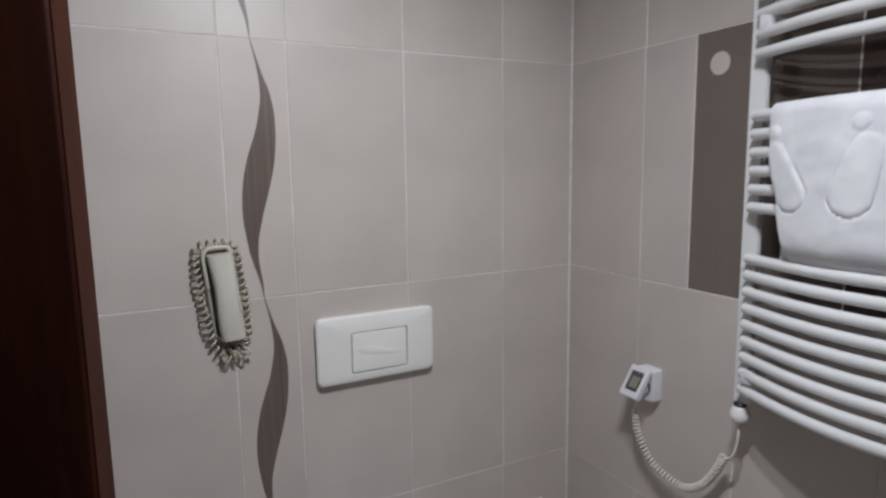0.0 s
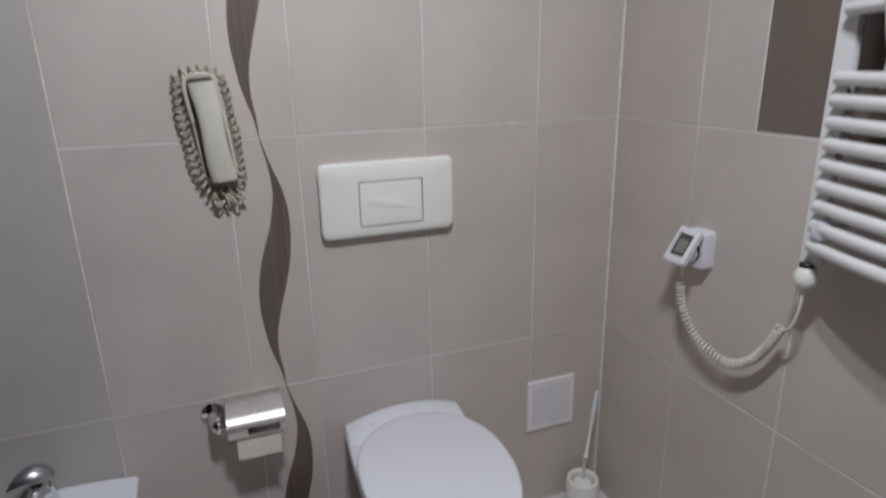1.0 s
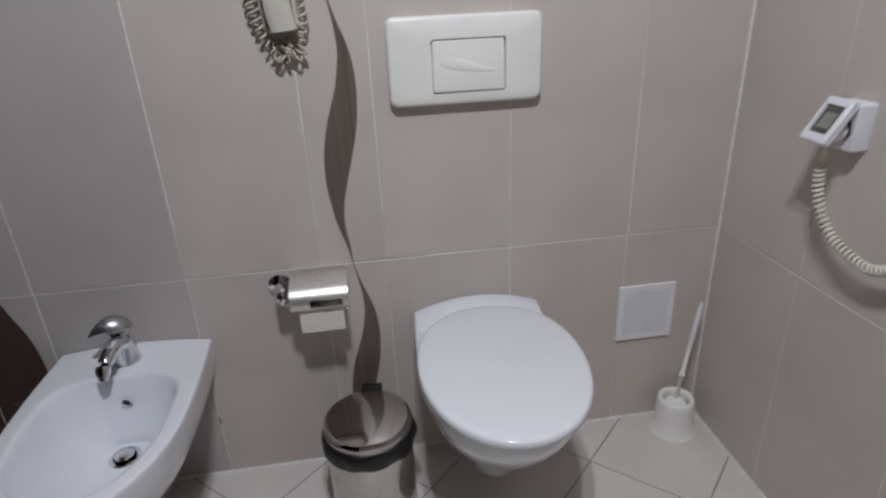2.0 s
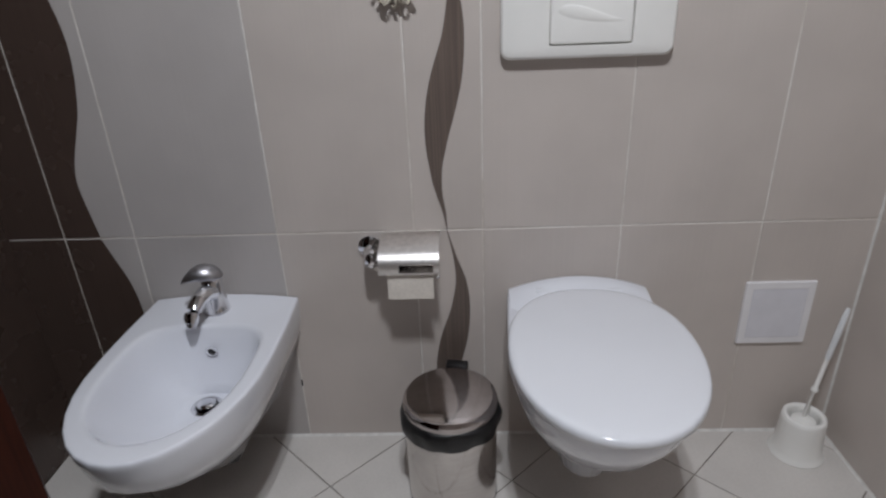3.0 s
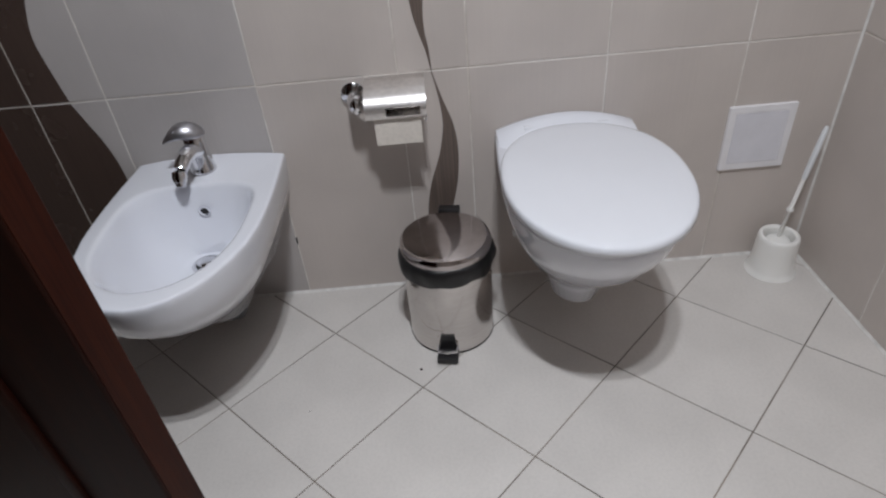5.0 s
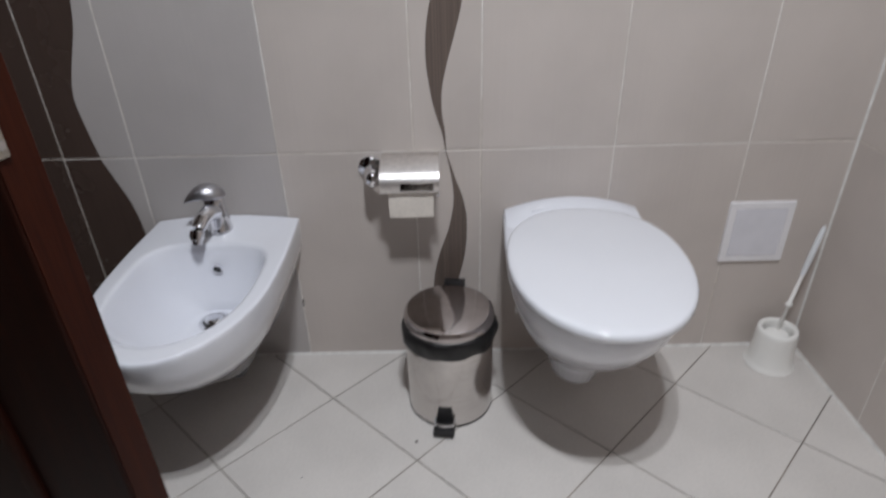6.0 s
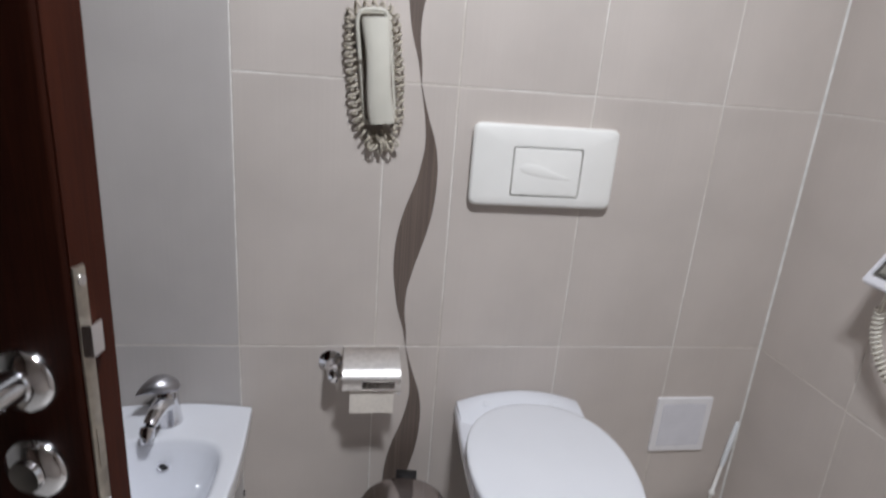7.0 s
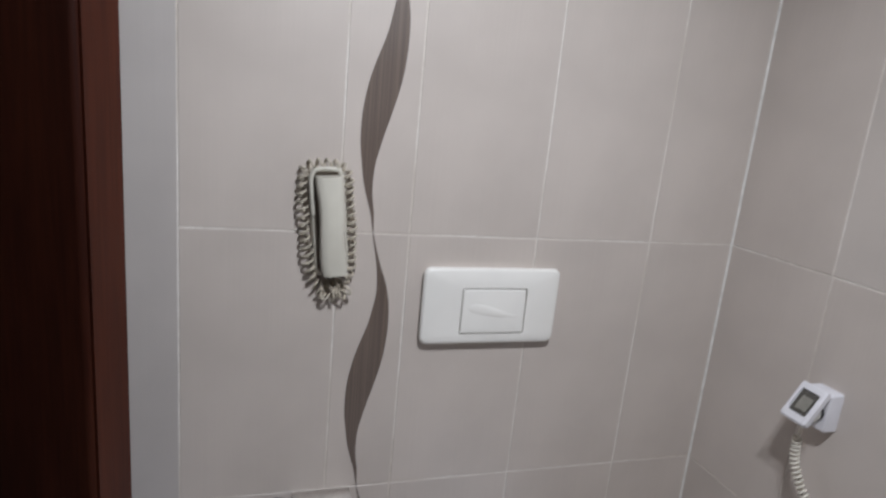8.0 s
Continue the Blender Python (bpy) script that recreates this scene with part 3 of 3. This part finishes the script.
def pedal_bin():
    root = thing("pedal_bin", "small round stainless steel pedal bin with a black bag", "pedal bin", pose(-0.928, -0.178, 0, 0, 0, -8) @ Matrix.Diagonal((1.035, 1.035, 1.03, 1)))
    part("body", lathe([(0.094, 0.004), (0.0965, 0.006), (0.0965, 0.225), (0.0955, 0.227), (0.090, 0.226)], 64), STEEL, root, "brushed stainless cylinder", smooth=40)
    part("base_ring", lathe([(0.094, 0.0), (0.0970, 0.001), (0.0972, 0.0045), (0.096, 0.006)], 64), BLACK, root, smooth=40)
    rings = []
    for r, z, w in ((0.0972, 0.240, 0.0), (0.1015, 0.237, 0.002), (0.1055, 0.228, 0.004), (0.1050, 0.212, 0.005), (0.1005, 0.196, 0.003), (0.0970, 0.196, 0.002)):
        rings.append([((r + w * (math.sin(7 * a + z * 60) * 0.5 + 0.2 * math.sin(17 * a + 1.3))) * math.cos(a), (r + w * (math.sin(7 * a + z * 60) * 0.5 + 0.2 * math.sin(17 * a + 1.3))) * math.sin(a),
                       z - (0.007 * (0.5 + 0.5 * math.sin(2 * a + 0.6)) + 0.002 * math.sin(9 * a)) * (z < 0.23)) for a in [2 * math.pi * k / 96 for k in range(96)]])
    part("bin_bag", loft(rings, True, False), BAG, root, "crumpled black bag folded over the rim", smooth=60)
    lid = part("lid", lathe([(0.094, 0.236), (0.0985, 0.238), (0.099, 0.246), (0.0975, 0.254), (0.0945, 0.2585), (0.091, 0.2600), (0.088, 0.2605), (0.05, 0.2625), (0.002, 0.2635)], 72), LID_STEEL, root, "slightly domed polished lid", smooth=30)
    part("hinge", box(-0.024, 0.024, 0.094, 0.118, 0.225, 0.2635, 0.003), BLACK, root, "black plastic lid hinge")
    pedal = part("pedal", box(-0.023, 0.023, -0.131, -0.090, 0.004, 0.020, 0.003), BLACK, root, "black pedal with a chrome edge")
    part("pedal_guard", loft([[(-0.021, -0.093, 0.012), (0.021, -0.093, 0.012), (0.021, -0.102, 0.012), (-0.021, -0.102, 0.012)], [(-0.015, -0.092, 0.062), (0.015, -0.092, 0.062), (0.015, -0.099, 0.060), (-0.015, -0.099, 0.060)]]), BLACK, pedal)
    part("pedal_bar", tube([(-0.020, -0.100, 0.030), (-0.019, -0.117, 0.029), (0.0, -0.121, 0.029), (0.019, -0.117, 0.029), (0.020, -0.100, 0.030)], 0.0045, 10), CHROME, pedal, smooth=60)
    return root


def toilet_brush():
    root = thing("toilet_brush", "white plastic toilet brush standing in its round holder", "toilet brush", pose(-0.097, -0.073, 0))
    part("pot", lathe([(0.060, 0.0), (0.061, 0.002), (0.057, 0.008), (0.0525, 0.02), (0.0500, 0.06), (0.0485, 0.098), (0.0465, 0.108), (0.042, 0.111), (0.037, 0.109), (0.0355, 0.102), (0.035, 0.05)], 48), PLASTIC, root, "tapered white holder with a flared foot", smooth=60)
    low, tip = Vector((-0.004, 0.004, 0.06)), Vector((0.047, 0.021, 0.385))
    def at(u):
        return low.lerp(tip, u)
    part("stem", tube([at(0), at(0.33), at(0.34), at(0.36), at(0.37), at(0.66)], [0.0045, 0.0045, 0.0085, 0.0085, 0.005, 0.0045], 14), PLASTIC, root, smooth=50)
    part("grip", tube([at(0.60), at(0.62), at(0.80), at(0.97), at(1.0)], [0.005, 0.0065, 0.007, 0.006, 0.0035], 14), PALE_BLUE, root, "pale translucent grip", smooth=60)
    part("disc", lathe([(0.026, 0.090), (0.027, 0.093), (0.024, 0.096), (0.008, 0.100)], 28), PLASTIC, root, smooth=50)
    return root


paper_holder()
pedal_bin()
toilet_brush()


# ---------------------------------------------------------------- radiator, towel, socket
POST, FAR_POST = -0.648, -1.148
BARS = [1.004 + 0.0349 * i for i in range(9)] + [1.388 + 0.0366 * i for i in range(6)] + [1.690 + 0.0375 * i for i in range(5)]


def bow_at(y):
    u = (y - POST) / (FAR_POST - POST)
    return -0.068 - 0.055 * math.sin(math.pi * u)


def radiator():
    root = thing("towel_radiator", "white enamelled towel radiator with bowed rails on the tiled wall", "radiator", pose(0, 0, 0))
    for y in (POST, FAR_POST):
        ring = [(0.015 * math.cos(a), 0.020 * math.sin(a)) for a in [2 * math.pi * k / 20 for k in range(20)]]
        ring = [(max(x, -0.009), yy) for x, yy in ring]
        part("post", loft([[(-0.047 + x, y + yy + 0.004, z) for x, yy in ring] for z in (0.965, 1.89)]), ENAMEL, root, smooth=50)
    for z in BARS:
        pts = [(bow_at(y), y, z) for y in [POST - 0.006 + (FAR_POST - POST + 0.012) * i / 18 for i in range(19)]]
        part("rail", tube(pts, 0.0112, 14), ENAMEL, root, smooth=60)
    for y, z in ((POST, 1.036), (POST, 1.745)):
        bracket = part("bracket", tube([(-0.001, y - 0.028, z), (-0.070, y - 0.028, z)], 0.0085, 12), ENAMEL, root)
        part("bracket_clip", box(-0.088, -0.056, y - 0.040, y - 0.014, z - 0.015, z + 0.015, 0.004), PANEL_MAT, bracket, "pale plastic bracket clip")
    neck = part("collar", lathe([(0.0125, 0.9545), (0.0135, 0.956), (0.0135, 0.961), (0.012, 0.963)], 24), BLACK, root, "black sealing collar", pose(-0.055, POST + 0.004, 0.003))
    part("heater_head", lathe([(0.004, 0.917), (0.011, 0.918), (0.0175, 0.923), (0.0205, 0.932), (0.0195, 0.942), (0.015, 0.952), (0.012, 0.956)], 32), PLASTIC, neck, "round white heating element head", smooth=60)
    return root


def towel():
    root = thing("towel", "thick white bath mat with embossed footprints draped over the radiator", "towel")
    y0, y1, ny, nz = -0.724, -1.10, 130, 150
    top = 1.566
    def swell(y, z):
        h = 0.0
        for (ya, za, ra), (yb, zb, rb) in (((-0.776, 1.420, 0.032), (-0.740, 1.492, 0.023)), ((-0.884, 1.422, 0.036), (-0.908, 1.498, 0.026)), ((-0.735, 1.532, 0.013), (-0.733, 1.534, 0.013)), ((-0.895, 1.540, 0.014), (-0.897, 1.542, 0.014))):
            dy, dz = yb - ya, zb - za
            u = min(1, max(0, ((y - ya) * dy + (z - za) * dz) / (dy * dy + dz * dz)))
            d = math.hypot(y - ya - u * dy, z - za - u * dz) - (ra + (rb - ra) * u)
            h += 0.0030 * max(0.0, min(1.0, 0.5 - d / 0.016)) - (0.0036 if z < 1.47 else 0.0018) * math.exp(-(d / 0.0032) ** 2)
        return h + 0.0025 * noise.noise(Vector((y * 9, z * 9, 0))) + 0.0012 * noise.noise(Vector((y * 40, z * 40, 3)))
    rings = []
    for j in range(nz + 1):
        v = j / nz
        row = []
        for i in range(ny + 1):
            u = i / ny
            s = v * 0.62
            front, turn = 0.270, 0.052
            taper = 0.075 * max(0.0, (0.75 - s / front)) ** 1.6 if s < front else 0.0
            y = y0 + (y1 - y0) * u
            y = y - taper * (1 - u) ** 2 - 0.006 * (1 - u) ** 4 * math.sin(9 * v)
            bx = bow_at(y)
            if s < front:
                z = 1.294 + s
                x = bx - 0.0195 - swell(y, z) - 0.004 * math.sin(6 * y + 9 * z) * 0.5
                x += 0.030 * math.exp(-((z - 1.285) / 0.028) ** 2)
            elif s < front + turn:
                a = math.pi * (s - front) / turn
                x, z = bx - 0.0165 * math.cos(a) - 0.003, top + 0.0165 * math.sin(a)
            else:
                z = top - (s - front - turn)
                x = bx + 0.0150
            row.append((x, y, z))
        rings.append(row)
    bm = loft(rings, False, False, closed=False)
    ob = part("cloth", bm, TERRY, root, smooth=80)
    solid = ob.modifiers.new("thickness", "SOLIDIFY")
    solid.thickness, solid.offset = 0.007, 1.0
    return root


def socket():
    root = thing("wall_socket", "white splash-proof socket with its hinged cover lifted", "socket", pose(0, -0.352, 0.905, 0, 0, -90))
    part("housing", loft([rounded(-0.032, 0.028, -0.042, 0.044, 0.006, -0.0005), rounded(-0.032, 0.028, -0.042, 0.044, 0.006, -0.028), rounded(-0.029, 0.025, -0.038, 0.040, 0.005, -0.034)]), PANEL_MAT, root, "white socket housing")
    part("outlet", lathe([(0.022, 0.0), (0.022, 0.003), (0.018, 0.003), (0.018, 0.0005)], 28), BLACK, root, "dark socket well", pose(0, -0.037, -0.002, 90, 0, 0))
    flap = part("flap", loft([rounded(-0.034, 0.028, -0.086, 0.0, 0.006, 0.0), rounded(-0.034, 0.028, -0.086, 0.0, 0.006, -0.012), rounded(-0.031, 0.025, -0.083, -0.003, 0.005, -0.0145),
                              rounded(-0.025, 0.019, -0.069, -0.015, 0.004, -0.0145), rounded(-0.024, 0.018, -0.068, -0.016, 0.004, -0.008)]), PANEL_MAT, root, "hinged cover with a window", pose(0, -0.034, 0.044, -33, 0, 0))
    part("window", box(-0.0235, 0.0175, -0.0105, -0.007, -0.0675, -0.0165), SCREEN, flap, "smoky window in the cover")
    # paler grey rectangle set on the middle of the window
    part("pale_inset", box(-0.015, 0.011, -0.0125, -0.010, -0.060, -0.028, 0.002), GREY_INSET, flap, "paler grey rectangle on the window")
    part("plug", lathe([(0.019, 0.0), (0.019, 0.012), (0.013, 0.026), (0.006, 0.034)], 24), PLASTIC, root, "white plug", pose(0, -0.038, -0.004, 105, 0, 0))
    return root


def heater_cord():
    root = thing("heater_cord", "cream coiled cord hanging between the socket and the radiator heater", "cord")
    raw = smoothed([Vector(p) for p in ((-0.060, -0.352, 0.872), (-0.050, -0.340, 0.825), (-0.045, -0.346, 0.768), (-0.041, -0.384, 0.714), (-0.038, -0.438, 0.691), (-0.037, -0.492, 0.688), (-0.040, -0.545, 0.722), (-0.045, -0.585, 0.778), (-0.048, -0.606, 0.822))], 10)
    part("coil", coil(raw[8:], 0.0082, 0.0100, 0.0030), CORD_WHITE, root, smooth=80)
    part("upper_end", tube(raw[:10], 0.0036, 8), CORD_WHITE, root, smooth=80)
    tail = smoothed([Vector(p) for p in ((-0.048, -0.603, 0.816), (-0.051, -0.620, 0.824), (-0.054, -0.634, 0.842), (-0.055, -0.642, 0.876), (-0.055, -0.644, 0.916))], 6)
    part("lower_end", tube(tail, 0.0036, 8), CORD_WHITE, root, smooth=80)
    return root


radiator()
towel()
socket()
heater_cord()


# ---------------------------------------------------------------- the open door
def door():
    # local x runs from the hinge to the free edge, local -y faces the camera's side
    root = thing("door", "dark mahogany door standing open with chrome handles", "door", pose(-1.2190, -0.8665, 0, 0, 0, -17))
    wide, thick = 0.720, 0.037
    leaf = box(-wide, 0, -thick, 0, 0.012, 2.03, 0.0035, 3)
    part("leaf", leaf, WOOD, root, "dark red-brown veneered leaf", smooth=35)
    # thin sheet of the lighter copy, carrying the light on the free edge
    part("lit_edge", box(-0.0005, 0.0012, -thick + 0.003, -0.003, 0.016, 2.026), LIT_EDGE_WOOD, root, "door edge with lamplight painted in as lighter red-brown", smooth=0)
    mould = bmesh.new()
    for x0, x1, z0, z1 in ((-0.61, -0.115, 1.17, 1.90), (-0.61, -0.115, 0.16, 0.88)):
        for a in ((x0, x0 + 0.018, z0, z1), (x1 - 0.018, x1, z0, z1), (x0 + 0.018, x1 - 0.018, z0, z0 + 0.018), (x0 + 0.018, x1 - 0.018, z1 - 0.018, z1)):
            add_box(mould, a[0], a[1], -thick - 0.006, -thick + 0.001, a[2], a[3], 0.002)
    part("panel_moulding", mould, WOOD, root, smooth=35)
    lock = part("lock_plate", box(0.0006, 0.0030, -thick + 0.003, -thick + 0.013, 0.905, 1.090, 0.0008), DULL_METAL, root, "dull metal lock faceplate on the door edge")
    latch = loft([[(0.001, -thick + 0.003, z), (0.009, -thick + 0.005, z), (0.007, -thick + 0.017, z), (0.001, -thick + 0.021, z)] for z in (1.030, 1.052)])
    part("latch", latch, CHROME, lock, "sprung latch bolt", smooth=0)
    part("bolt_slot", box(0.0028, 0.0036, -thick + 0.006, -thick + 0.012, 0.945, 0.975), DULL_METAL, lock)
    for z in (0.914, 1.081):
        part("screw", lathe([(0.0036, 0), (0.0034, 0.0008), (0.001, 0.0012)], 14), CHROME, lock, m=pose(0.0030, -thick + 0.0085, z, 0, 90, 0))
    rose = part("handle_rose", lathe([(0.023, 0), (0.023, 0.004), (0.020, 0.008), (0.012, 0.010), (0.010, 0.03), (0.010, 0.042)], 32), CHROME, root, "round chrome handle rose", pose(-0.038, -thick, 1.010, 90, 0, 0), 40)
    part("lever", tube([(-0.038, -thick - 0.036, 1.010), (-0.043, -thick - 0.046, 1.009), (-0.058, -thick - 0.050, 1.006), (-0.098, -thick - 0.050, 0.998), (-0.148, -thick - 0.046, 0.992)], [0.010, 0.011, 0.010, 0.009, 0.007], 16), CHROME, root, "chrome lever handle", smooth=60)
    part("key_rose", lathe([(0.023, 0), (0.023, 0.004), (0.020, 0.008), (0.012, 0.010), (0.011, 0.014)], 32), CHROME, root, "round chrome key rose", pose(-0.038, -thick, 0.943, 90, 0, 0), 40)
    return root


door()


# ---------------------------------------------------------------- small marks
def crumb(x, y, s):
    bm = bmesh.new()
    bmesh.ops.create_icosphere(bm, subdivisions=2, radius=s)
    for v in bm.verts:
        v.co *= 1 + 0.5 * noise.noise(v.co * 300)
        v.co.z = v.co.z * 0.5 + s * 0.45
    ob = new("crumb", mesh_from("crumb", bm, CRUMB, 60))
    ob.location = (x, y, 0)
    tagged(ob, "tiny dark crumb lying on the floor tiles", "crumb")


crumb(-1.008, -0.318, 0.0032)
crumb(-1.251, -0.410, 0.0014)


# raised sliver in the grout joint, the gap's shade painted near-black
chip = new("grout_gap", mesh_from("grout_gap", box(-1.3055, -1.3028, -0.0008, 0.0016, 0.160, 0.178), HOLE_SHADE, 0))
chip.parent = wall_north


def ceiling_lamp():
    root = thing("ceiling_lamp", "small white ceiling lamp with two downward spots", "lamp", pose(LAMP[0], LAMP[1], 0))
    part("plate", lathe([(0.10, TOP), (0.10, TOP - 0.012), (0.09, TOP - 0.02)], 40), ENAMEL, root)
    for dx, dy in BULBS:
        part("spot", lathe([(0.034, TOP - 0.012), (0.036, TOP - 0.06), (0.038, TOP_LAMP), (0.035, TOP_LAMP), (0.033, TOP_LAMP + 0.004)], 28), ENAMEL, root, m=pose(dx, dy, 0))


ceiling_lamp()


# ---------------------------------------------------------------- tiles
tile_cache = {}


def tile_mesh(w, h, material):
    key = (round(w, 4), round(h, 4), material.name)
    if key not in tile_cache:
        c = 0.0011
        rings = [[(-w / 2, 0.008, -h / 2), (w / 2, 0.008, -h / 2), (w / 2, 0.008, h / 2), (-w / 2, 0.008, h / 2)]]
        rings.append([(x, c, z) for x, y, z in rings[0]])
        rings.append([(x - math.copysign(c, x), 0.0, z - math.copysign(c, z)) for x, y, z in rings[0]])
        tile_cache[key] = mesh_from("tile", loft(rings, False, True), material, 0)
    return tile_cache[key]


def wall_tile(wall, a, b, z0, z1, material, east=False):
    """One tile between a and b along the wall (x on the north wall, y on the east one)."""
    ob = new("tile", tile_mesh(abs(b - a) - GAP, z1 - z0 - GAP, material))
    ob.parent = wall
    mid, zm = (a + b) / 2, (z0 + z1) / 2
    ob.matrix_basis = pose(0, mid, zm, 0, 0, -90) if east else pose(mid, 0, zm)
    return ob


RIGHT = [(0, 0.001), (0.065, 0.012), (0.12, 0.022), (0.17, 0.033), (0.22, 0.041), (0.275, 0.046), (0.33, 0.047), (0.38, 0.046), (0.435, 0.043), (0.49, 0.0375), (0.545, 0.0295), (0.6, 0.0205), (0.65, 0.0115),
         (0.705, 0.003), (0.76, -0.0045), (0.82, -0.0072), (0.875, -0.006), (0.93, -0.001), (1, 0.001)]
LEFT = [(0, -0.001), (0.065, 0.007), (0.12, 0.0125), (0.17, 0.0155), (0.22, 0.0155), (0.275, 0.010), (0.33, 0.003), (0.38, -0.007), (0.435, -0.0185), (0.49, -0.0275), (0.545, -0.034), (0.6, -0.0375), (0.65, -0.0385),
        (0.705, -0.037), (0.76, -0.0325), (0.82, -0.027), (0.875, -0.0185), (0.93, -0.0085), (1, -0.001)]
# the dark wave along the wall's end, one tile high
SWELL = [(0, -1.705), (0.055, -1.713), (0.12, -1.7205), (0.147, -1.719), (0.185, -1.709), (0.245, -1.687), (0.274, -1.676), (0.303, -1.669), (0.36, -1.659), (0.414, -1.656), (0.467, -1.662), (0.512, -1.673), (0.541, -1.684), (0.6, -1.705)]


def wave_inlay(owner, x, z0, z1, left, right, material, lo=0.0, hi=1.0, name="wave", steps=40):
    """A printed wave as a thin raised layer on its tile."""
    rings = []
    for i in range(steps + 1):
        s = lo + (hi - lo) * i / steps
        z = z1 - (z1 - z0) * s
        l, r = left(s), right(s)
        rings.append([(x + l, 0.001, z), (x + l, -0.0004, z), (x + r, -0.0004, z), (x + r, 0.001, z)])
    ob = new(name, mesh_from(name, loft(rings), material, 0))
    ob.parent = owner
    ob.matrix_basis = owner.matrix_basis.inverted()
    return ob


X_COLS = [0.0, -0.245, -0.547, -0.847, -0.999, -1.304, -1.627, -1.789, WEST]
for row in range(4):
    z0, z1 = ROWS_Z[row], ROWS_Z[row + 1]
    for col in range(8):
        b, a = X_COLS[col], X_COLS[col + 1]
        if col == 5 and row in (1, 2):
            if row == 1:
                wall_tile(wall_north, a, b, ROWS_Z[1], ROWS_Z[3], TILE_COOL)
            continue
        if col == 7:
            wall_tile(wall_north, a - GAP, b, z0, z1, TILE_DARK)
        elif col == 3:
            t = wall_tile(wall_north, a, b, z0, z1, TILE)
            shift = 0.6 if row == 0 else z1 - z0
            wave_inlay(t, -0.9265, z1 - shift + GAP / 2, z1 - GAP / 2, lambda s: spline(LEFT, s), lambda s: spline(RIGHT, s), WAVE_MAT, 0.0, 1.0 if row else 0.955)
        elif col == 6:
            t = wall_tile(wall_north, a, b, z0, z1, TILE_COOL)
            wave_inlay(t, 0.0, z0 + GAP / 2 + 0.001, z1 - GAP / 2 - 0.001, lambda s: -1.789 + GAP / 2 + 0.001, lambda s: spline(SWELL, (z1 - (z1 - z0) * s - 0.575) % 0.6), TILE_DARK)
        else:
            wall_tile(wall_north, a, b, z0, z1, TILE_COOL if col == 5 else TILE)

for row in range(4):
    z0, z1 = ROWS_Z[row], ROWS_Z[row + 1]
    ys = [0.0, -0.29, -0.446, -0.806, -1.106, -1.39, -1.69, -1.99, SOUTH] if row == 2 else [0.0, -0.292, -0.592, -0.892, -1.192, -1.492, -1.792, -2.092, SOUTH]
    for col, (a, b) in enumerate(zip(ys, ys[1:])):
        mat = TILE_MID if row == 2 and col == 1 else TILE
        if row == 2 and col in (2, 3):
            mat = TILE_BROWN if col == 2 else TILE_DARK
        t = wall_tile(wall_east, a, b, z0, z1, mat, True)
        if row == 2 and col == 2:
            dot = new("printed_dot", mesh_from("printed_dot", lathe([(0.0255, -0.001), (0.0255, 0.0004)], 40), TILE, 0))
            dot.parent = t
            dot.matrix_basis = t.matrix_basis.inverted() @ pose(0, -0.511, 1.700, 0, -90, 0)


def clipped(poly, x0, x1, y0, y1):
    for axis, limit, sign in ((0, x0, 1), (0, x1, -1), (1, y0, 1), (1, y1, -1)):
        out = []
        for p, q in zip(poly, poly[1:] + poly[:1]):
            inside_p, inside_q = sign * (p[axis] - limit) >= 0, sign * (q[axis] - limit) >= 0
            if inside_p:
                out.append(p)
            if inside_p != inside_q:
                u = (limit - p[axis]) / (q[axis] - p[axis])
                out.append((p[0] + u * (q[0] - p[0]), p[1] + u * (q[1] - p[1])))
        poly = out
        if len(poly) < 3:
            return []
    return poly


STEP, DEEP, LEAN = 0.2135, 0.2035, 0.0064
for i in range(-8, 5):
    for j in range(-11, 4):
        if (i + j) % 2 == 0:
            continue
        cx, cy, k = -0.578 + STEP * i, -0.357 + LEAN * i + DEEP * j, 1 - 0.0019 / STEP
        poly = clipped([(cx - k * STEP, cy - k * LEAN), (cx, cy - k * DEEP), (cx + k * STEP, cy + k * LEAN), (cx, cy + k * DEEP)], WEST + 0.002, -0.003, SOUTH, -0.003)
        if len(poly) < 3:
            continue
        mx, my = sum(p[0] for p in poly) / len(poly), sum(p[1] for p in poly) / len(poly)
        rings = [[(x - mx, y - my, -0.006) for x, y in poly], [(x - mx, y - my, -0.0008) for x, y in poly], [((x - mx) * 0.994, (y - my) * 0.994, 0.0) for x, y in poly]]
        ob = new("floor_tile", mesh_from("floor_tile", loft(rings, False, True), FLOOR_TILE, 0))
        ob.parent = floor
        ob.location = (mx, my, 0)
